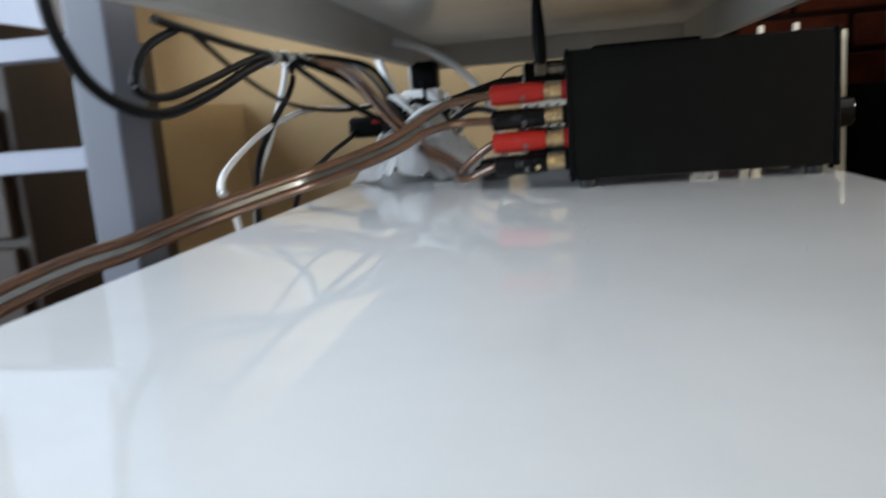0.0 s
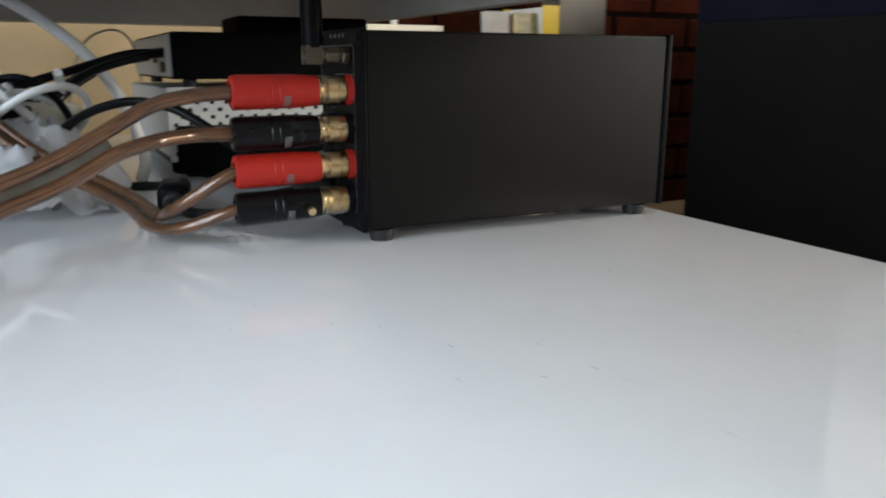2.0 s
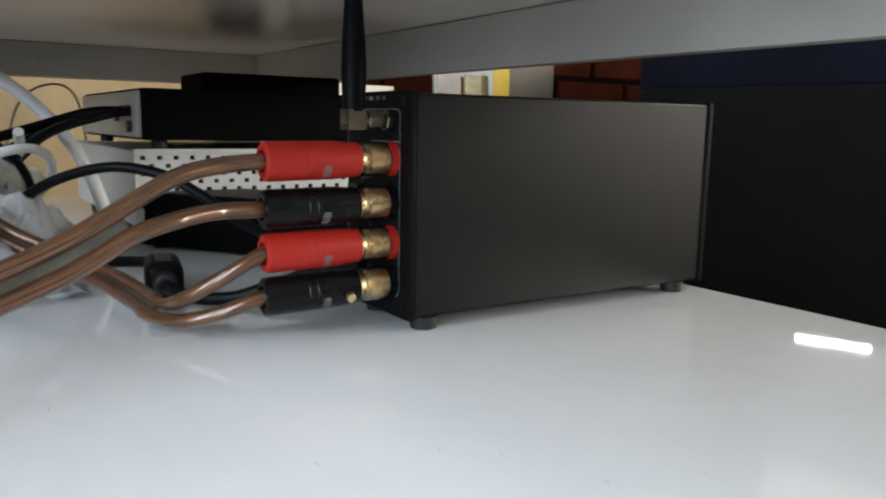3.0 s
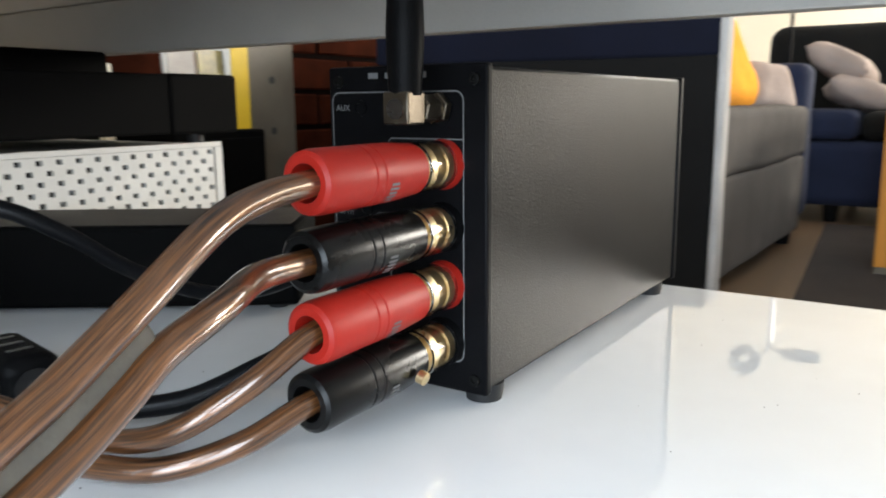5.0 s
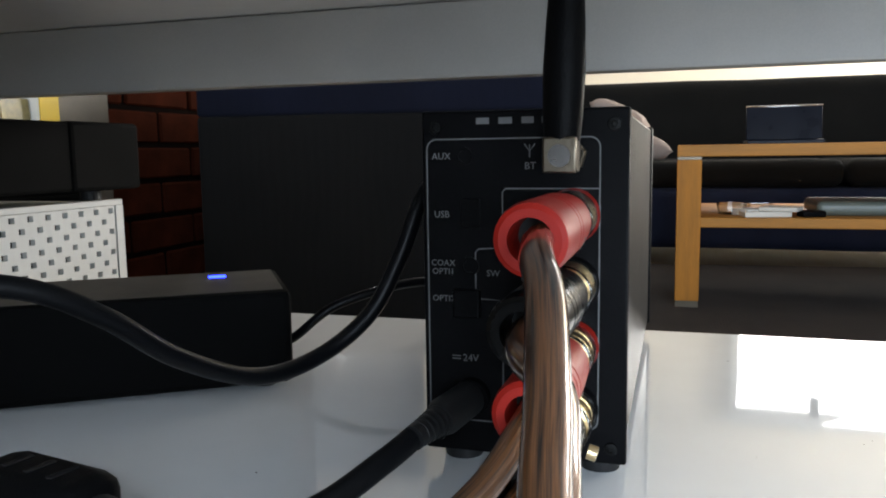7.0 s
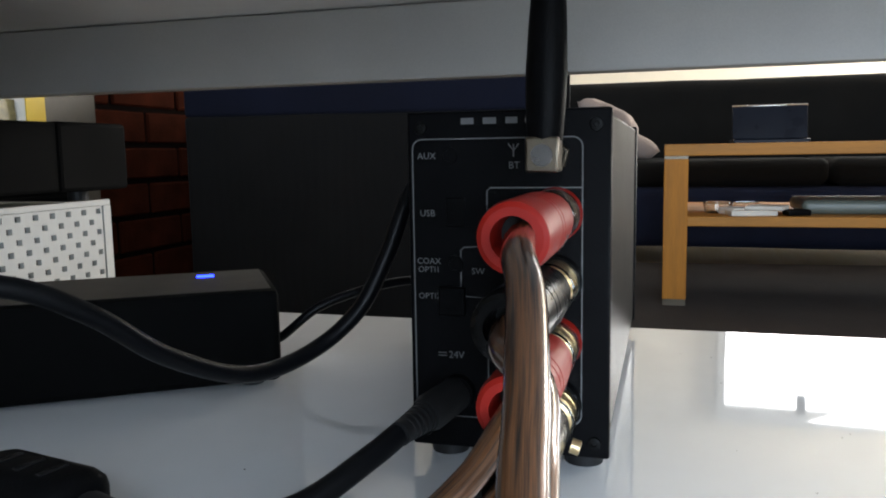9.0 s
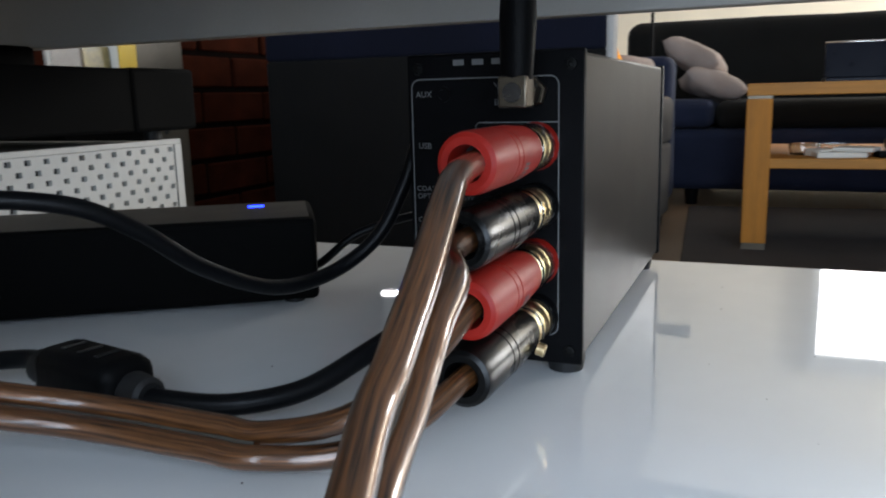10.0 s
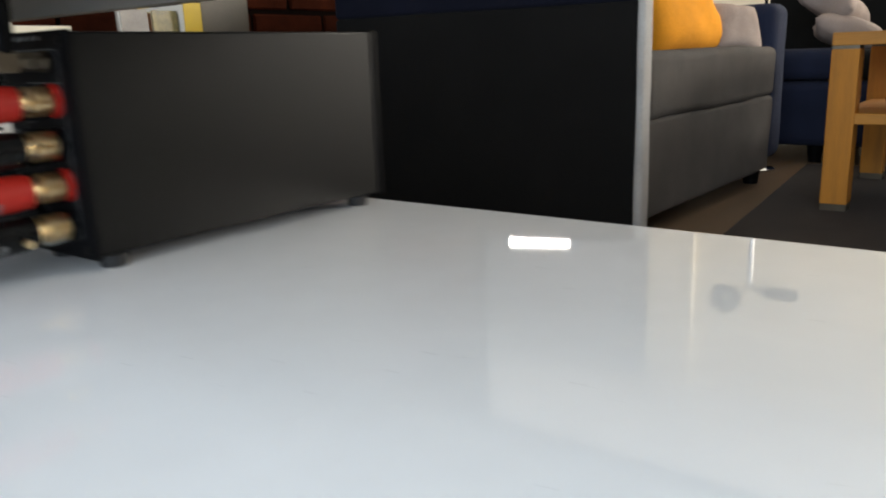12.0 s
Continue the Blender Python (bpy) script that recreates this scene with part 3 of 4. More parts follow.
def twin_cable(name, label, first, second, rest, radius, gap, upright):
    """Two clear-jacketed copper conductors: each runs alone from its plug, then both run side by side with a web."""
    cable = tagged(thing(name), label, "cable")
    path = smooth_path(rest, 8)
    a, b = [], []
    for i, q in enumerate(path):
        ahead = (path[min(i + 1, len(path) - 1)] - path[max(i - 1, 0)]).normalized()
        side = ahead.cross(Vector((0, 0, 1))).normalized()
        high = side.cross(ahead)
        lean = (high * upright[0] + side * upright[1]).normalized()
        a.append(q + lean * gap)
        b.append(q - lean * gap)
    sub("conductor", tube(list(first) + a[::4] + [a[-1]], radius, 12, 8), COPPER, cable, "", True, 70)
    sub("conductor", tube(list(second) + b[::4] + [b[-1]], radius, 12, 8), COPPER, cable, "", True, 70)
    bm = bmesh.new()
    last = None
    for p, q in zip(a, b):
        d = (q - p).normalized()
        up = d.orthogonal().normalized() * 0.0007
        ring = [bm.verts.new(v) for v in (p + d * 0.002 + up, q - d * 0.002 + up, q - d * 0.002 - up, p + d * 0.001 - up)]
        if last:
            for k in range(4):
                bm.faces.new((last[k], last[(k + 1) % 4], ring[(k + 1) % 4], ring[k]))
        last = ring
    sub("web", bm, WEB, cable, "greyish clear jacket between the strands", True)
    return cable


twin_cable("speaker_cable", "twin copper speaker cable in clear jacket, over the shelf edge",
           [(-0.052, 0.0165, 0.0812), (-0.066, 0.0155, 0.0808), (-0.084, 0.0125, 0.0795), (-0.102, 0.0080, 0.0755)],
           [(-0.052, 0.0185, 0.0600), (-0.066, 0.0185, 0.0602), (-0.084, 0.0150, 0.0605), (-0.102, 0.0062, 0.0590)],
           [(-0.122, 0.0037, 0.0590), (-0.142, 0.0010, 0.0485), (-0.161, -0.0025, 0.0410), (-0.202, -0.018, 0.0280), (-0.236, -0.044, 0.0190), (-0.285, -0.105, 0.0040), (-0.302, -0.17, -0.004), (-0.308, -0.25, -0.007), (-0.31, -0.40, -0.03), (-0.32, -0.55, -0.1)], 0.0036, 0.0054, (1.0, 0.12))
twin_cable("speaker_cable", "twin copper speaker cable in clear jacket, looping upwards",
           [(-0.052, 0.018, 0.0414), (-0.064, 0.0185, 0.0400), (-0.080, 0.025, 0.0300), (-0.093, 0.040, 0.0190)],
           [(-0.052, 0.019, 0.0218), (-0.064, 0.0205, 0.0205), (-0.080, 0.028, 0.0140), (-0.094, 0.043, 0.0090)],
           [(-0.099, 0.064, 0.0105), (-0.1015, 0.088, 0.0120), (-0.108, 0.115, 0.0155), (-0.125, 0.145, 0.0230), (-0.155, 0.177, 0.0380), (-0.195, 0.204, 0.0740), (-0.225, 0.222, 0.1080), (-0.255, 0.235, 0.1300), (-0.31, 0.24, 0.142)], 0.0034, 0.0040, (0.45, 0.9))


# ---- things on the bench ----
hub = tagged(thing("media_box", (0.068, 0.1455, 0), 123.9), "long matt black box with a blue light on its top", "media box")
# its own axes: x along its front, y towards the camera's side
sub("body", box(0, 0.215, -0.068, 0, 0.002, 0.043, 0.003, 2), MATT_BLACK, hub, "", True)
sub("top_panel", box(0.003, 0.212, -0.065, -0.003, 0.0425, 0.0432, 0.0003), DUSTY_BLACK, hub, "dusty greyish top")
sub("indicator_light", box(0.0255, 0.0335, -0.0495, -0.0460, 0.0428, 0.0440, 0.0004), BLUE_LED, hub, "glowing blue indicator light")
for x in (0.012, 0.2):
    for y in (-0.058, -0.01):
        sub("foot", lathe([(0, 0.005), (0.0024, 0.005)], (x, y, 0), (0, 0, 1), 14), BLACK_RUBBER, hub)

console = tagged(thing("games_console"), "white games console with a perforated side, under a black box", "games console")
CX0, CX1, CY0, CY1 = -0.052, 0.176, 0.316, 0.60
sub("body", box(CX0 + 0.002, CX1 - 0.002, CY0 + 0.004, CY1, 0.014, 0.074, 0.002), WHITE_PLASTIC, console, "", True)
sub("base", box(CX0 + 0.012, CX1 - 0.012, CY0 + 0.014, CY1 - 0.01, 0.0, 0.0142, 0.002), BLACK_PLASTIC, console, "recessed black base", True)
bm = bmesh.new()
STEP = 0.0062
nx, nz = int((CX1 - CX0 - 0.006) / STEP), 9
zs0, xs0 = 0.0160, CX0 + 0.003
for i in range(nx):
    for j in range(nz):
        x, z = xs0 + i * STEP, zs0 + j * STEP
        h = 0.0020
        c = (x + STEP / 2, z + STEP / 2)
        o = [bm.verts.new((px, CY0, pz)) for px, pz in ((x, z), (x + STEP, z), (x + STEP, z + STEP), (x, z + STEP))]
        if (i + j) % 2:
            bm.faces.new(o)
            continue
        n = [bm.verts.new((c[0] + a * h, CY0, c[1] + b * h)) for a, b in ((-1, -0.8), (1, -0.8), (1, 0.8), (-1, 0.8))]
        d = [bm.verts.new((v.co.x, CY0 + 0.003, v.co.z)) for v in n]
        for k in range(4):
            bm.faces.new((o[k], o[(k + 1) % 4], n[(k + 1) % 4], n[k]))
            bm.faces.new((n[k], n[(k + 1) % 4], d[(k + 1) % 4], d[k]))
bmesh.ops.remove_doubles(bm, verts=bm.verts, dist=0.00005)
sub("perforated_grille", bm, WHITE_PLASTIC, console, "white grille with rows of small square holes")
# dark sheet stands in for the shade inside the console
sub("grille_shade_sheet", box(CX0 + 0.003, CX1 - 0.003, CY0 + 0.0032, CY0 + 0.0038, 0.016, 0.072), HOLE_SHADE_AND_CATCH, console, "dark sheet put in as the shade behind the grille")
bm = box(CX0, CX1, CY0, CY0 + 0.004, 0.0718, 0.0755, 0.0006)
box(CX0, CX1, CY0, CY0 + 0.004, 0.0125, 0.0162, 0.0006, bm=bm)
box(CX1 - 0.0064, CX1, CY0, CY0 + 0.004, 0.0162, 0.0718, bm=bm)
box(CX0, CX0 + 0.0032, CY0, CY0 + 0.004, 0.0162, 0.0718, bm=bm)
sub("grille_frame", bm, WHITE_PLASTIC, console)

deck = tagged(thing("receiver_box"), "flat matt black receiver box lying on the white console", "receiver")
sub("body", box(-0.046, 0.186, 0.312, 0.56, 0.082, 0.121, 0.002), MATT_BLACK, deck, "", True)
sub("front_cover", box(0.1302, 0.188, 0.3105, 0.5615, 0.0815, 0.1215, 0.0025), MATT_BLACK, deck, "darker end cover with a seam", True)
sub("end_panel", box(-0.0485, -0.0455, 0.316, 0.556, 0.084, 0.119, 0.0008), GREY_STEEL, deck, "grey connector panel", True)
for y, z in ((0.34, 0.104), (0.362, 0.104), (0.385, 0.1), (0.34, 0.092)):
    sub("connector", lathe([(0, 0.0045), (0.004, 0.0045), (0.004, 0.003)], (-0.048, y, z), (-1, 0, 0), 14), NICKEL, deck, "", True)
for x in (-0.03, 0.165):
    for y in (0.33, 0.54):
        sub("foot", lathe([(0, 0.006), (0.0068, 0.006)], (x, y, 0.0755), (0, 0, 1), 14), BLACK_RUBBER, deck)
bar = tagged(thing("sensor_bar"), "thin black bar lying on the receiver box", "sensor bar")
sub("body", box(0.041, 0.184, 0.45, 0.53, 0.1212, 0.143, 0.0035, 2), MATT_BLACK, bar, "", True)


def power_plug():
    """The round low-voltage plug, its lead and the ferrite core."""
    lead = tagged(thing("power_lead"), "black power lead with a ferrite core, plugged into the amplifier", "power lead")
    sub("plug", lathe([(0.001, 0.0045), (0.0015, 0.0055), (0.016, 0.0058), (0.019, 0.005)], (-0.001, 0.0475, 0.0245), (-1, 0.30, -0.12), 20), BLACK_RUBBER, lead, "black round plug", True)
    ribs = []
    for k in range(6):
        ribs += [(0.019 + k * 0.0022, 0.0046 - k * 0.0002), (0.0202 + k * 0.0022, 0.0046 - k * 0.0002), (0.0203 + k * 0.0022, 0.0036), (0.0211 + k * 0.0022, 0.0036)]
    sub("strain_relief", lathe(ribs, (-0.001, 0.0475, 0.0245), (-1, 0.30, -0.12), 16), BLACK_RUBBER, lead, "ribbed rubber strain relief", True)
    sub("flex", tube([(-0.028, 0.0562, 0.0212), (-0.040, 0.062, 0.017), (-0.058, 0.075, 0.0095), (-0.073, 0.092, 0.008), (-0.080, 0.112, 0.0095), (-0.0805, 0.125, 0.0105)], 0.0035, 12), BLACK_CABLE, lead, "", True, 70)
    core = box(-0.010, 0.010, 0, 0.042, -0.0100, 0.0105, 0.0055, 3)
    where = pose(-0.0795, 0.123, 0.0105, 0, 0, -11)
    core.transform(where)
    ferrite = sub("ferrite_core", core, BLACK_PLASTIC, lead, "thick black ferrite core", True, 50)
    for k in range(3):
        bm = box(-0.0043, 0.0043, 0.011 + k * 0.009, 0.0135 + k * 0.009, 0.0102, 0.0109, 0.0003)
        bm.transform(where)
        sub("rib", bm, GLOSS_BLACK, ferrite)
    for y0, y1 in ((-0.008, 0.001), (0.043, 0.052)):
        bm = lathe([(y0, 0.0045), (y0 + 0.001, 0.006), (y1 - 0.001, 0.0068), (y1, 0.0065)] if y0 < 0 else [(y0, 0.0065), (y0 + 0.001, 0.0068), (y1 - 0.001, 0.006), (y1, 0.0045)], (0, 0, 0), (0, 1, 0), 18)
        bm.transform(where)
        sub("collar", bm, BLACK_RUBBER, ferrite, "", True)
    sub("flex", tube([(-0.0725, 0.165, 0.0122), (-0.068, 0.185, 0.011), (-0.082, 0.215, 0.008), (-0.12, 0.24, 0.006), (-0.17, 0.25, 0.006), (-0.215, 0.24, 0.01), (-0.245, 0.235, -0.03), (-0.25, 0.235, -0.2)], 0.0035, 12), BLACK_CABLE, lead, "", True, 70)


power_plug()


def cable(name, label, points, radius, material, group=""):
    ob = part(name, tube(points, radius, 10, 8), material, None, "", True, 70)
    return tagged(ob, label, "cable", group)


cable("data_cable", "black cable drooping from beside the amplifier over the black box",
      [(0.19, 0.078, 0.006), (0.14, 0.074, 0.045), (0.09, 0.0715, 0.088), (0.062, 0.074, 0.094), (0.050, 0.080, 0.083), (0.045, 0.087, 0.062), (0.039, 0.097, 0.041), (0.024, 0.111, 0.0275), (-0.004, 0.121, 0.0265), (-0.034, 0.130, 0.040), (-0.056, 0.138, 0.057), (-0.075, 0.150, 0.068), (-0.1, 0.175, 0.070), (-0.13, 0.215, 0.055), (-0.16, 0.26, 0.02)], 0.0031, BLACK_CABLE)
cable("data_cable", "thin black cable behind the black box", [(0.19, 0.09, 0.004), (0.16, 0.088, 0.025), (0.13, 0.105, 0.038), (0.105, 0.140, 0.030), (0.10, 0.165, 0.012), (0.13, 0.2, 0.004), (0.15, 0.25, 0.004)], 0.0022, BLACK_CABLE)

# ---- cables behind the amplifier ----
BUNDLE = "cables tied to the rear rail"
R = -0.305
cable("black_cable", "black cable tied under the rear rail", [(R, -0.08, 0.157), (R, 0.01, 0.151), (R, 0.10, 0.146), (R, 0.20, 0.145), (-0.29, 0.25, 0.146), (-0.255, 0.26, 0.140), (-0.222, 0.26, 0.128), (-0.200, 0.26, 0.098), (-0.186, 0.25, 0.060), (-0.180, 0.25, 0.02), (-0.19, 0.27, 0.004)], 0.0036, BLACK_CABLE, BUNDLE)
cable("black_cable", "thick black cable hanging in a low loop", [(-0.315, -0.198, 0.185), (-0.315, -0.190, 0.140), (-0.312, -0.155, 0.102), (-0.308, -0.085, 0.086), (R, 0.0, 0.101), (R, 0.10, 0.127), (R, 0.19, 0.143), (-0.285, 0.23, 0.136), (-0.24, 0.235, 0.112), (-0.205, 0.22, 0.078), (-0.182, 0.21, 0.045), (-0.17, 0.22, 0.012)], 0.0046, BLACK_CABLE, BUNDLE)
cable("black_cable", "black cable hanging in a short loop", [(-0.309, -0.03, 0.156), (-0.309, -0.09, 0.135), (-0.308, -0.115, 0.106), (-0.307, -0.075, 0.099), (R, 0.0, 0.113), (R, 0.12, 0.139), (R, 0.20, 0.142), (-0.285, 0.215, 0.124), (-0.25, 0.205, 0.098), (-0.215, 0.20, 0.075), (-0.185, 0.21, 0.062), (-0.15, 0.25, 0.065), (-0.11, 0.30, 0.088), (-0.07, 0.33, 0.1), (-0.05, 0.338, 0.104)], 0.0035, BLACK_CABLE, BUNDLE)
cable("black_cable", "thin black cable crossing behind the shelf", [(R, -0.02, 0.152), (R, 0.07, 0.122), (R, 0.16, 0.100), (-0.30, 0.24, 0.088), (-0.27, 0.30, 0.082), (-0.23, 0.31, 0.084), (-0.19, 0.29, 0.078)], 0.0025, BLACK_CABLE, BUNDLE)
cable("black_cable", "black cable hanging down behind the shelf", [(R, 0.21, 0.142), (R, 0.225, 0.125), (R, 0.205, 0.104), (R, 0.15, 0.075), (R, 0.10, 0.042), (R, 0.08, 0.005), (-0.308, 0.08, -0.06), (-0.31, 0.1, -0.2)], 0.0034, BLACK_CABLE, BUNDLE)
cable("grey_cable", "grey-brown twin cable rising to the rear rail", [(-0.300, 0.24, 0.147), (-0.27, 0.265, 0.142), (-0.235, 0.26, 0.128), (-0.210, 0.245, 0.105), (-0.19, 0.225, 0.075), (-0.172, 0.20, 0.05), (-0.155, 0.17, 0.028), (-0.145, 0.15, 0.008)], 0.0034, GREY_CABLE, BUNDLE)
cable("white_cable", "white cable arching under the upper board", [(-0.19, 0.34, 0.05), (-0.22, 0.37, 0.10), (-0.245, 0.395, 0.155), (-0.238, 0.405, 0.168), (-0.215, 0.40, 0.166), (-0.175, 0.385, 0.152), (-0.135, 0.36, 0.126), (-0.105, 0.335, 0.096), (-0.085, 0.315, 0.06), (-0.075, 0.30, 0.02), (-0.08, 0.29, 0.003)], 0.0048, WHITE_CABLE, BUNDLE)
cable("white_cable", "white cable looping over the shelf's rear edge", [(-0.205, 0.38, 0.075), (-0.24, 0.40, 0.084), (-0.28, 0.37, 0.085), (-0.302, 0.26, 0.085), (R, 0.16, 0.073), (R, 0.085, 0.057), (R, 0.015, 0.034), (R, 0.0, 0.018), (R, 0.012, 0.006), (-0.308, 0.04, -0.04), (-0.31, 0.06, -0.2)], 0.0032, WHITE_CABLE, BUNDLE)
cable("white_cable", "white flat cable hanging behind the shelf", [(-0.31, 0.22, 0.14), (-0.31, 0.21, 0.12), (-0.311, 0.185, 0.09), (-0.311, 0.14, 0.05), (-0.312, 0.10, 0.012), (-0.313, 0.09, -0.06), (-0.314, 0.1, -0.2)], 0.0034, WHITE_CABLE, BUNDLE)
random.seed(5)
for k in range(12):
    x, y = -0.172 + random.uniform(-0.025, 0.02), 0.285 + random.uniform(-0.04, 0.04)
    pts = []
    a0, r0 = random.uniform(0, 6.28), random.uniform(0.022, 0.036)
    for s in range(9):
        a = a0 + s * 0.62
        pts.append((x + math.cos(a) * r0 * 1.1, y + math.sin(a) * r0 * 1.2, 0.052 + 0.022 * math.sin(a * 1.3 + k) + 0.006 * (k % 4)))
    white = k % 4 != 2
    cable("white_cable" if white else "black_cable", "loose coil of " + ("white" if white else "black") + " cable on the plastic bag", pts, random.uniform(0.0022, 0.0032), WHITE_CABLE if white else BLACK_CABLE, "coiled cables on the bag")
cable("black_cable", "black cable into the receiver box", [(-0.055, 0.34, 0.104), (-0.08, 0.335, 0.102), (-0.12, 0.32, 0.09), (-0.17, 0.30, 0.075), (-0.2, 0.29, 0.06)], 0.0036, BLACK_CABLE, BUNDLE)
cable("black_cable", "black cable into the receiver box", [(-0.055, 0.362, 0.104), (-0.085, 0.35, 0.1), (-0.12, 0.335, 0.082), (-0.16, 0.32, 0.06), (-0.19, 0.31, 0.05)], 0.0036, BLACK_CABLE, BUNDLE)
cable("black_cable", "black cable into the receiver box", [(-0.055, 0.385, 0.1), (-0.09, 0.38, 0.092), (-0.13, 0.36, 0.07), (-0.17, 0.34, 0.05)], 0.0026, BLACK_CABLE, BUNDLE)
cable("white_cable", "thin grey wire arching behind the receiver box", [(-0.12, 0.62, 0.04), (-0.10, 0.62, 0.11), (-0.07, 0.62, 0.132), (-0.045, 0.62, 0.12), (-0.035, 0.62, 0.06)], 0.0012, GREY_CABLE, BUNDLE)


def tie(at):
    bm = lathe([(-0.002, 0.009), (0.002, 0.009), (0.002, 0.0075), (-0.002, 0.0075), (-0.002, 0.009)], at, (0.1, 1, 0.1), 18, False)
    box(at[0] + 0.007, at[0] + 0.013, at[1] - 0.003, at[1] + 0.003, at[2] - 0.003, at[2] + 0.003, 0.0006, bm=bm)
    return tagged(part("cable_tie", bm, WHITE_PLASTIC, None, "", True), "pale plastic cable tie round the black cables", "cable tie", group="cable ties")


for at in ((R, 0.20, 0.142), (R, 0.155, 0.140), (-0.298, 0.232, 0.140)):
    tie(at)


def crumpled_bag():
    """A thin crumpled plastic bag lying in folds."""
    bm = bmesh.new()
    n = 44
    grid = {}
    for i in range(n + 1):
        for j in range(n + 1):
            u, v = i / n * 2 - 1, j / n * 2 - 1
            r = min(1.0, math.hypot(u, v) / 1.15)
            q = Vector((u * 2.2, v * 2.2, 3.1))
            ridge = 1 - abs(noise.noise(q * 1.6)) * 2.2
            ridge2 = 1 - abs(noise.noise(q * 3.7 + Vector((4, 2, 0)))) * 2
            h = max(0, (1 - r ** 2.2)) * (0.036 + 0.02 * ridge + 0.011 * ridge2) + 0.003 * max(0, ridge) + 0.0015
            edge = 1 + 0.25 * noise.noise(Vector((u * 1.7 + 8, v * 1.7, 0)))
            grid[i, j] = bm.verts.new((-0.170 + u * 0.066 * edge, 0.265 + v * 0.116 * edge, h))
    for i in range(n):
        for j in range(n):
            bm.faces.new((grid[i, j], grid[i + 1, j], grid[i + 1, j + 1], grid[i, j + 1]))
    bmesh.ops.solidify(bm, geom=bm.faces[:], thickness=0.0006)
    return tagged(part("plastic_bag", bm, BAG, None, "", True, 50), "crumpled thin white plastic bag under loose cables", "plastic bag")


crumpled_bag()
adapter = tagged(thing("power_adapter"), "black plug-in power adapter with a short lead", "power adapter")
sub("body", box(-0.230, -0.190, 0.552, 0.592, 0.1072, 0.148, 0.005), BLACK_PLASTIC, adapter, "", True)
sub("lead", tube([(-0.212, 0.552, 0.12), (-0.206, 0.53, 0.10), (-0.2, 0.50, 0.07), (-0.19, 0.47, 0.03), (-0.19, 0.44, 0.004)], 0.003), BLACK_CABLE, adapter, "", True, 70)
block = tagged(thing("power_strip"), "upright white plastic multi-way socket block", "power strip")
sub("body", box(-0.246, -0.186, 0.545, 0.6, 0.0, 0.107, 0.006), WHITE_CABLE, block, "", True)
for z in (0.03, 0.066):
    sub("socket", lathe([(0, 0.015), (0.0012, 0.015), (0.0012, 0.0135), (-0.0005, 0.013)], (-0.216, 0.5448, z), (0, -1, 0), 24, False), WHITE_PLASTIC, block, "round recessed socket", True)
    for dx in (-0.006, 0.006):
        # pin holes are dark discs, their shade given by colour
        sub("pin_hole_shade", lathe([(0, 0.0022), (0.0004, 0.0022), (0.0004, 0)], (-0.216 + dx, 0.5446, z), (0, -1, 0), 12, False), HOLE_SHADE_AND_CATCH, block)
wart = tagged(thing("cable_plug", (-0.145, 0.255, 0.05), 14), "cream plastic plug lying on the plastic bag", "plug")
sub("body", box(-0.026, 0.012, -0.012, 0.012, 0, 0.018, 0.004), CREAM_PAINT, wart, "", True)
sub("collar", lathe([(0, 0.008), (0.008, 0.0075), (0.012, 0.005)], (0.012, 0, 0.009), (1, 0, 0), 18), CREAM_PAINT, wart, "", True)
strip = tagged(thing("switched_socket"), "black inline switch with a small red light", "switch")
sub("body", box(-0.272, -0.210, 0.318, 0.348, 0.046, 0.072, 0.006), BLACK_PLASTIC, strip, "", True)
sub("neon", box(-0.240, -0.229, 0.3172, 0.3192, 0.063, 0.0675, 0.0004), RED_PLASTIC, strip, "small red rocker")
sub("lead", tube([(-0.270, 0.334, 0.058), (-0.262, 0.30, 0.05), (-0.268, 0.2, 0.03), (-0.27, 0.1, 0.0), (-0.272, 0.05, -0.1), (-0.275, 0.05, -0.25)], 0.003), BLACK_CABLE, strip, "", True, 70)
sub("lead", tube([(-0.212, 0.334, 0.060), (-0.19, 0.335, 0.055), (-0.175, 0.33, 0.03), (-0.17, 0.32, 0.004)], 0.003), BLACK_CABLE, strip, "", True, 70)

# ---- the sofa ----
sofa = tagged(thing("sofa", (1.115, 0.205, FLOOR), -2.0), "dark sofa with grey seat and an end panel coloured pale along its lit front", "sofa")
# its own axes: x away from the bench along the seat's front, y towards its back
def slanted(bm):
    """The end panel runs a little askew of the seat."""
    for v in bm.verts:
        v.co.x -= max(0, v.co.y) * 0.125
    return bm


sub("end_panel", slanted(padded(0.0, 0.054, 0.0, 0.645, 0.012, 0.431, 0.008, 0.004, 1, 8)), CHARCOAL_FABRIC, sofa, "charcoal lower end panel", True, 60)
bm = slanted(padded(0.0, 0.054, 0.0, 0.645, 0.429, 0.50, 0.008, 0.004, 2, 8))
for v in bm.verts:
    v.co.z += max(0, v.co.z - 0.44) * v.co.y * 1.1
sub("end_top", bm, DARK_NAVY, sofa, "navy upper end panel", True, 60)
# the end panel's front face, its daylight painted in as a paler strip
sub("lit_front_edge", padded(0.004, 0.042, -0.013, 0.003, 0.02, 0.493, 0.0075, 0.004, 12, 6), LIT_EDGE, sofa, "rounded panel front with window light put into its pale colour", True, 70)
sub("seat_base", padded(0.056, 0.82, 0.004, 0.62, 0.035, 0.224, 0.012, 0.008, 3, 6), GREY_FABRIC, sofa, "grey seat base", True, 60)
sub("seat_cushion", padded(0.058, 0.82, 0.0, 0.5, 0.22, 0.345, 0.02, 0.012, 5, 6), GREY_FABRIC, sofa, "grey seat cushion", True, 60)
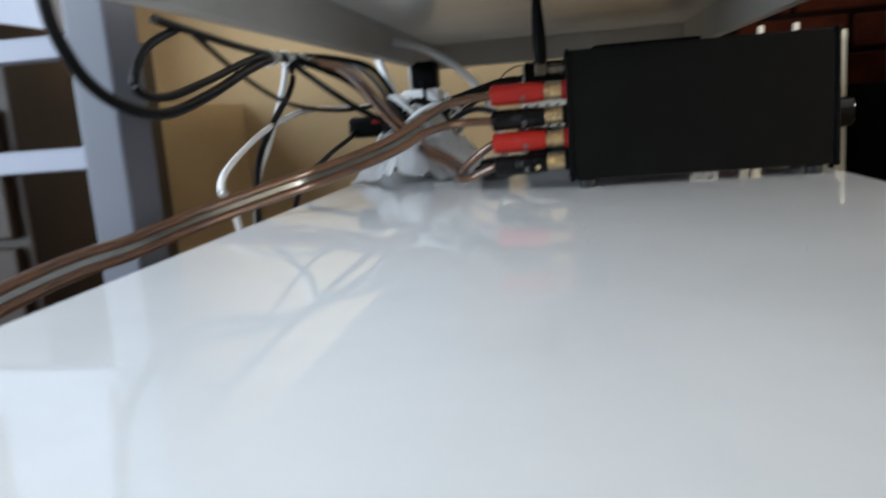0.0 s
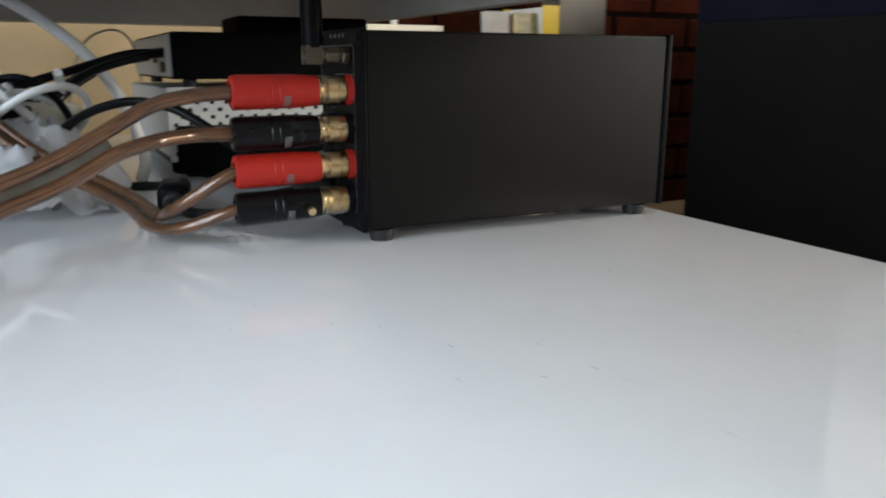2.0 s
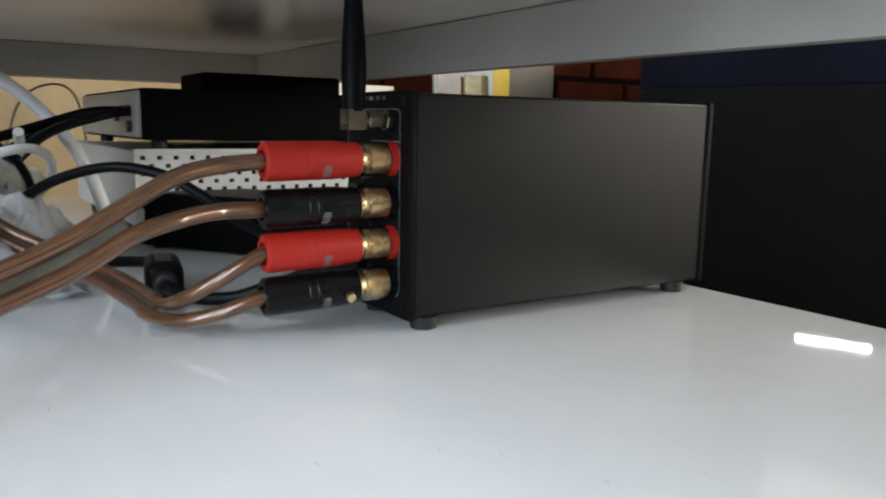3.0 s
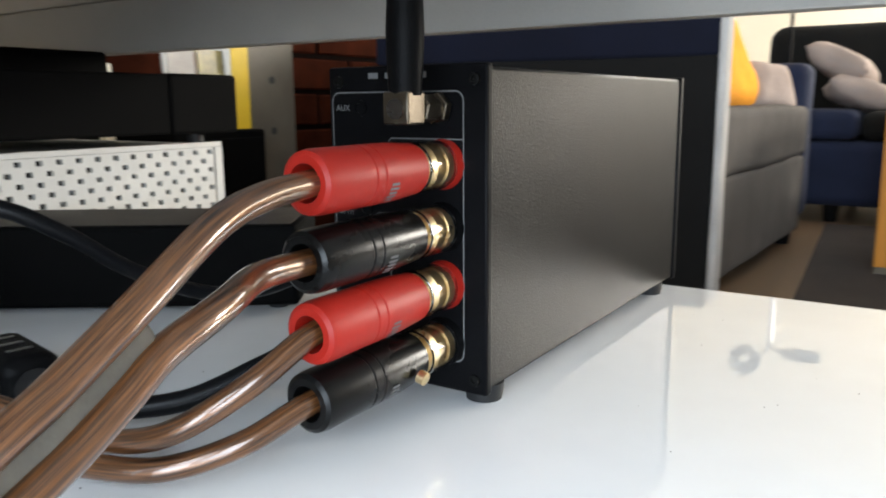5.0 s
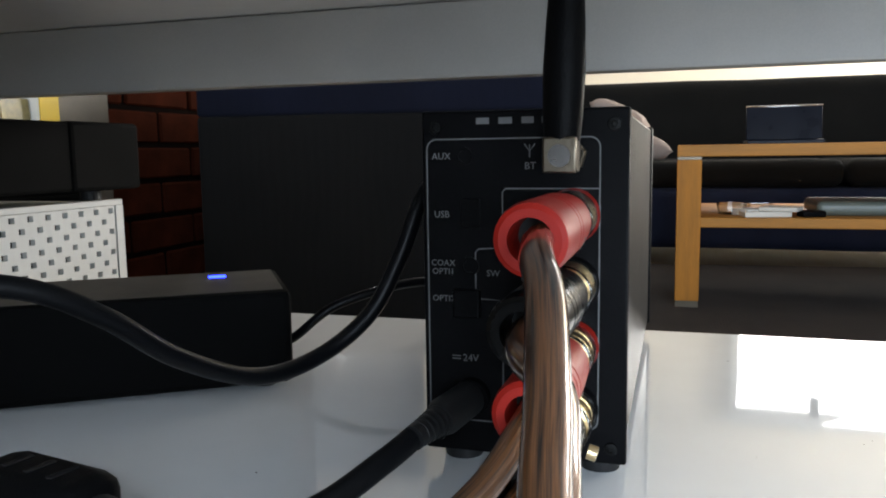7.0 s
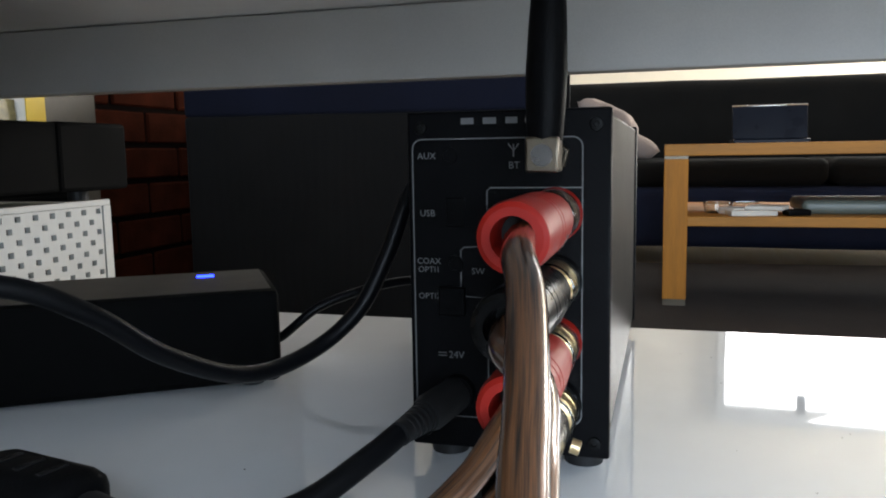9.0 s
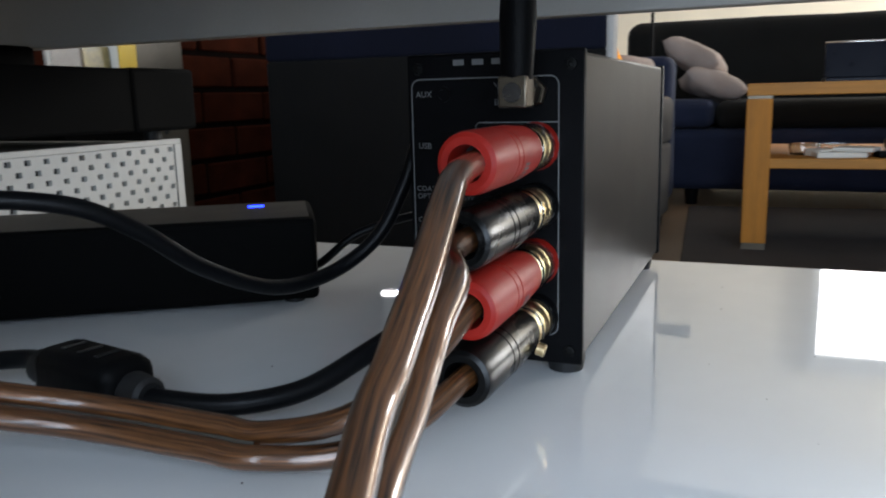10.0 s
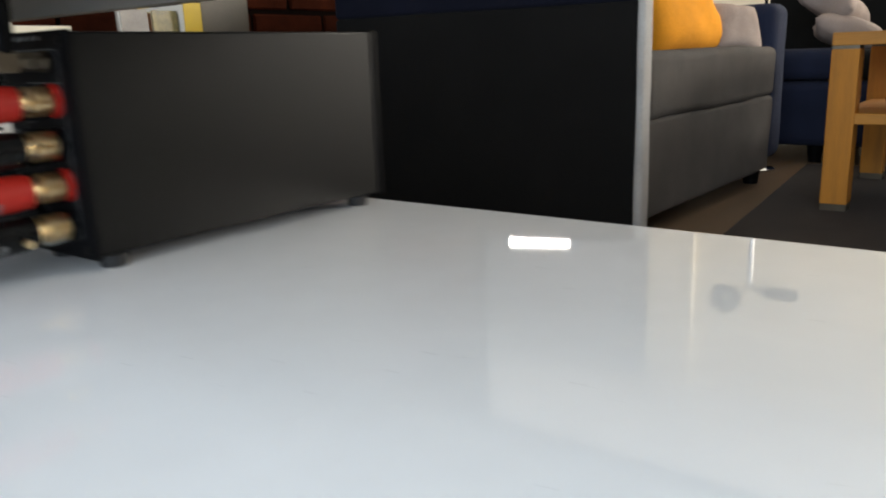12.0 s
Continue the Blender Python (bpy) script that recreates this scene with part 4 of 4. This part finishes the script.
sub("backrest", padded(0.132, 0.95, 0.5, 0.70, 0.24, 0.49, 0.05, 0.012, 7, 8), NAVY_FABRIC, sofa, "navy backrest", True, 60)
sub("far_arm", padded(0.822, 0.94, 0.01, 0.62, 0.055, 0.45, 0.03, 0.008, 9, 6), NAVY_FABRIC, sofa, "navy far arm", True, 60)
for x, y in ((0.05, 0.05), (0.0, 0.58), (0.79, 0.04), (0.9, 0.6)):
    sub("foot", lathe([(0, 0.018), (0.06, 0.026)], (x, y, 0), (0, 0, 1), 16), BLACK_PLASTIC, sofa, "short black foot", True)
couch = tagged(thing("sofa", (2.32, 0.22, FLOOR), 0.0), "navy sofa with a dark backrest behind the coffee table", "sofa")
# its own axes: x towards its back, y along it, with its front facing the bench
sub("seat_base", padded(0.0, 0.75, -1.9, 0.25, 0.05, 0.24, 0.03, 0.008, 21, 8), NAVY_FABRIC, couch, "navy seat base", True, 60)
for k in range(3):
    sub("seat_cushion", padded(0.01, 0.6, -0.12 - 0.59 * (k + 1), -0.125 - 0.59 * k, 0.241, 0.325, 0.03, 0.01, 22 + k, 6), BLACK_BROWN, couch, "dark seat cushion", True, 60)
sub("backrest", padded(0.60, 0.8, -1.9, 0.25, 0.242, 0.62, 0.05, 0.012, 27, 8), BLACK_BROWN, couch, "dark backrest", True, 60)
sub("arm", padded(0.0, 0.59, -0.12, 0.25, 0.242, 0.33, 0.03, 0.008, 28, 6), NAVY_FABRIC, couch, "low navy arm", True, 60)
for x, y in ((0.05, -0.06), (0.05, -1.84), (0.7, -0.06), (0.7, -1.84)):
    sub("foot", lathe([(0, 0.018), (0.055, 0.024)], (x, y, 0), (0, 0, 1), 16), BLACK_PLASTIC, couch, "short black foot", True)


def pillow(label, at, rx, ry, rz, w, d, h, material, seed):
    bm = cushion(w, d, h, 16, 0.5, seed)
    ob = part("cushion", bm, material, None, "", True, 120)
    ob.matrix_world = pose(*at, rx, ry, rz)
    return tagged(ob, label, "cushion", group="cushions on the sofas")


pillow("bright orange cushion leaning in the grey sofa", (1.70, 0.37, 0.195), 68, 0, -14, 0.30, 0.27, 0.11, ORANGE_FABRIC, 1)
pillow("taupe grey cushion leaning against the sofa arm", (1.85, 0.26, 0.135), 62, 6, -40, 0.13, 0.13, 0.055, TAUPE_FABRIC, 4)
pillow("taupe cushion lying on the navy sofa", (2.48, 0.118, 0.118), 20, 8, 14, 0.19, 0.20, 0.08, TAUPE_FABRIC, 7)
pillow("taupe cushion lying slanted on another cushion", (2.51, 0.172, 0.205), 26, 12, -8, 0.19, 0.20, 0.085, TAUPE_FABRIC, 9)
bm = box(-0.3, 1.08, -1.7, 0.0, 0.0, 0.006, 0.002)
bm.transform(pose(1.2, 0.085, FLOOR, 0, 0, 4))
rug = tagged(part("rug", bm, RUG), "dark grey-brown flat rug under the coffee table", "rug")

lamp = tagged(thing("floor_lamp", (2.135, 0.265, FLOOR)), "slim chrome floor lamp with two grey heads between the two sofas", "floor lamp")
sub("base", lathe([(0, 0.05), (0.006, 0.05), (0.01, 0.044), (0.012, 0.01)], (0, 0, 0), (0, 0, 1), 32), CHROME, lamp, "round chrome base", True)
# one pole in two materials: backlit dark below, lit bright above
sub("pole", lathe([(0.01, 0.0045), (0.66, 0.0045)], (0, 0, 0), (0, 0, 1), 20), BLACK_PLASTIC, lamp, "thin lower pole coloured dark as if backlit", True)
sub("pole", lathe([(0.655, 0.006), (0.66, 0.008), (0.84, 0.008), (0.845, 0.005)], (0, 0, 0), (0, 0, 1), 20), BRUSHED_CHROME, lamp, "chrome upper pole kept bright as if lit", True)
shade = sub("shade", lathe([(-0.03, 0.012), (-0.025, 0.016), (0.0, 0.034), (0.02, 0.043), (0.021, 0.041), (0.0, 0.03), (-0.024, 0.013)], (0, 0.067, 0.905), (-1, -0.2, -0.2), 28, False), BLACK_PLASTIC, lamp, "dark grey lamp shade", True)
sub("reading_head", box(-0.015, 0.015, -0.136, -0.04, 0.853, 0.885, 0.006, 3), BLACK_PLASTIC, lamp, "flat dark grey reading head", True)
sub("arm", tube([(0, 0, 0.84), (0, 0.012, 0.87), (0.01, 0.035, 0.9), (0.02, 0.06, 0.908)], 0.005), DULL_STEEL, lamp, "", True, 70)
sub("arm", tube([(0, 0, 0.84), (0, -0.012, 0.86), (0, -0.045, 0.868)], 0.005), DULL_STEEL, lamp, "", True, 70)

# ---- the coffee table ----
table = tagged(thing("coffee_table", (1.585, -0.012, FLOOR + 0.006)), "oak coffee table with a lower shelf and metal-tipped legs", "coffee table")
TW, TD, TH = 1.0, 0.52, 0.362
sub("tabletop", box(0, TD, -TW, 0, TH - 0.026, TH, 0.002), OAK_Y, table, "oak tabletop", True)
for x in (0, TD - 0.05):
    for y in (-0.052, -TW):
        leg = sub("leg", box(x, x + 0.05, y, y + 0.052, 0.014, TH - 0.0325, 0.002), OAK, table, "square oak leg", True)
        sub("metal_tip", box(x + 0.001, x + 0.049, y + 0.001, y + 0.051, 0.0, 0.0142), NICKEL, leg, "metal foot")
        sub("metal_band", box(x + 0.001, x + 0.049, y + 0.001, y + 0.051, TH - 0.0326, TH - 0.0258), NICKEL, leg, "metal band")
sub("lower_shelf", box(0.004, TD - 0.004, -TW + 0.01, -0.01, 0.180, 0.202, 0.002), OAK_Y, table, "oak lower shelf", True)
SHELF_Z, TOP_Z = FLOOR + 0.208, FLOOR + 0.006 + TH
tagged(part("glass_bowl", lathe([(0, 0.024), (0.002, 0.03), (0.022, 0.034), (0.026, 0.033), (0.026, 0.030), (0.004, 0.026), (0.004, 0.0)], (1.70, -0.135, SHELF_Z), (0, 0, 1), 28, False), GLASS, None, "", True), "small clear glass bowl on the table's lower shelf", "bowl")
tagged(part("clear_box", box(1.70, 1.76, -0.225, -0.175, SHELF_Z, SHELF_Z + 0.024, 0.002), GLASS, None, "", True), "small clear plastic box on the lower shelf", "box")
for k, (x, y, w, h, turn) in enumerate(((1.64, -0.20, 0.1, 0.012, 12), (1.645, -0.235, 0.08, 0.009, -20), (1.66, -0.17, 0.05, 0.016, 30))):
    ob = part("white_packet", box(-0.03, 0.03, -w / 2, w / 2, 0, h, 0.002), PAPER, None, "", True)
    ob.matrix_world = pose(x, y, SHELF_Z + (0.0 if k != 1 else 0.0125), 0, 0, turn)
    tagged(ob, "small white paper packet on the lower shelf", "packet", group="packets on the lower shelf")
remote = part("remote_control", box(-0.02, 0.02, -0.025, 0.025, 0, 0.014, 0.004), BLACK_PLASTIC, None, "", True)
remote.matrix_world = pose(1.635, -0.295, SHELF_Z, 0, 0, 15)
tagged(remote, "small black remote control on the lower shelf", "remote control")
case = part("case", padded(1.66, 1.86, -0.60, -0.31, SHELF_Z, SHELF_Z + 0.032, 0.012, 0.002, 31, 3), GREEN_GREY, None, "", True, 60)
tagged(case, "flat grey-green zipped case on the lower shelf", "case")
tablet = tagged(thing("laptop"), "dark laptop standing half open on the table", "laptop")
sub("base", box(1.90, 2.06, -0.36, -0.18, TOP_Z, TOP_Z + 0.012, 0.003), LAPTOP_DARK, tablet, "", True)
bm = box(-0.004, 0.004, -0.09, 0.09, 0.0, 0.088, 0.002)
bm.transform(pose(1.945, -0.27, TOP_Z + 0.012, 0, 12, 0))
lid = sub("lid", bm, LAPTOP_DARK, tablet, "glossy dark lid", True)
bm = box(-0.0045, 0.0045, -0.091, 0.091, 0.085, 0.0892, 0.001)
bm.transform(pose(1.945, -0.27, TOP_Z + 0.012, 0, 12, 0))
sub("lid_edge", bm, CHROME, lid, "bright metal rim", True)


def dust():
    """Specks of dust and crumbs on the shelf, most towards its front."""
    rng = random.Random(11)
    bm = bmesh.new()
    for k in range(60):
        x, y = rng.uniform(-0.05, 0.21), rng.uniform(-0.34, -0.01)
        if rng.random() < 0.3:
            x, y = rng.uniform(-0.2, 0.0), rng.uniform(-0.2, 0.12)
        s = rng.uniform(0.00008, 0.00024)
        join(bm, box(-s, s, -s * rng.uniform(0.4, 2.2), s, 0, s * 0.8), pose(x, y, 0.0, 0, 0, rng.uniform(0, 180)))
    return tagged(part("dust", bm, GREY_CABLE), "scattered grey dust specks on the white shelf", "dust", kind="stuff")


dust()


# ---- behind the bench ----
upright = tagged(thing("shelf_upright"), "grey perforated steel upright of a shelf rack", "shelf upright")
UX0, UX1, UY = 0.731, 0.838, 0.866
HOLES = [-0.201 + 0.0858 * k for k in range(14)]
sub("plate", box(UX0, UX1, UY, UY + 0.004, FLOOR, 1.2, 0.001), GALVANISED, upright, "", True)
for z in HOLES:
    # solid plate: dark discs imitate the shade of its holes
    sub("hole_shade", lathe([(0, 0.0065), (0.0006, 0.0065), (0.0006, 0.0)], ((UX0 + UX1) / 2, UY, z), (0, -1, 0), 14, False), HOLE_SHADE_AND_CATCH, upright)
sub("flange", box(UX0, UX0 + 0.004, UY + 0.004, UY + 0.06, FLOOR, 1.2), GALVANISED, upright)


speaker = tagged(thing("speaker_box"), "black loudspeaker box under a row of books", "loudspeaker")
sub("cabinet", box(0.545, 0.728, 0.83, 1.04, FLOOR, 0.062, 0.004), DEEP_BLACK, speaker, "", True)
sub("grille", box(0.556, 0.717, 0.822, 0.8305, FLOOR + 0.02, 0.05, 0.003), DEEP_BLACK, speaker, "black cloth grille", True)


def book(label, x0, x1, y0, y1, height, lean, cover):
    thing_ = tagged(thing("book", (x0, y0, 0.0622), 0), label, "book", group="books on the loudspeaker")
    w, d = x1 - x0, y1 - y0
    for name, b, mat in (("cover", (0, w, 0, 0.002, 0, height), cover), ("cover", (0, w, d - 0.002, d, 0, height), cover),
                         ("spine", (w - 0.002, w, 0.002, d - 0.002, 0, height), cover), ("paper_block", (0.003, w - 0.002, 0.002, d - 0.002, 0.003, height - 0.003), PAPER)):
        bm = box(*b)
        bm.transform(pose(0, 0, 0, lean, 0, 0))
        sub(name, bm, mat, thing_)
    return thing_


# white card darkened in its colour for the dim corner
BOOK_WHITE_DIMMED = surface("shade_dimmed_white_card", (0.34, 0.31, 0.28), 0.6, 0, 0.3, 30, 0.05)
PICTURE = surface("printed_cover", (0.26, 0.21, 0.085), 0.4, 0, 0.95, 34, 0.0, 60)
BROWN = surface("brown_card", (0.3, 0.13, 0.04), 0.5, 0, 0.2, 20, 0.0)
book("white booklet standing among the books", 0.575, 0.625, 0.865, 0.88, 0.125, -3, BOOK_WHITE_DIMMED)
book("brown book standing among the books", 0.622, 0.652, 0.885, 0.915, 0.12, -2, BROWN)
book("book with a mottled yellow picture cover", 0.640, 0.690, 0.872, 0.890, 0.125, -4, PICTURE)
book("bright yellow book standing upright", 0.692, 0.728, 0.862, 1.0, 0.138, 0, YELLOW)

stand = tagged(thing("side_table"), "small cream painted side table", "side table")
sub("top", box(0.355, 0.525, 0.935, 1.06, 0.14, 0.163, 0.002), CREAM_PAINT, stand, "", True)
for x in (0.355, 0.509):
    for y in (0.938, 1.04):
        sub("leg", box(x, x + 0.016, y, y + 0.016, FLOOR, 0.14, 0.001), CREAM_PAINT, stand)
for x in (0.385, 0.45):
    sub("peg", lathe([(0, 0.006), (0.022, 0.006), (0.023, 0.004)], (x, 0.99, 0.163), (0, 0, 1), 14), PAPER, stand, "short pale peg", True)
plank = tagged(part("board", box(0.86, 1.3, 0.93, 1.06, FLOOR, FLOOR + 0.022, 0.002), CARDBOARD, None, "", True), "plain brown board lying on the floor", "board")


# bricks of the wall, nearest stretch
def brick_mesh(seed):
    bm = box(0, 0.212, -0.007, 0.004, 0, 0.066, 0.004, 1)
    for v in bm.verts:
        v.co += Vector((noise.noise(v.co * 60 + Vector((seed, 0, 0))), noise.noise(v.co * 60 + Vector((0, seed, 0))), noise.noise(v.co * 60 + Vector((0, 0, seed))))) * 0.0016
    mesh = bpy.data.meshes.new("brick")
    bm.to_mesh(mesh)
    bm.free()
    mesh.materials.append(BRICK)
    return mesh


BRICKS = [brick_mesh(k * 3.7) for k in range(6)]
for row in range(14):
    for col in range(7):
        x = 0.25 + col * 0.222 + (0.11 if row % 2 else 0.0)
        ob = new("brick", BRICKS[(row * 5 + col * 3) % 6])
        ob.matrix_world = pose(x, Y1, FLOOR + 0.006 + row * 0.0765)
        ob.parent = brick_wall
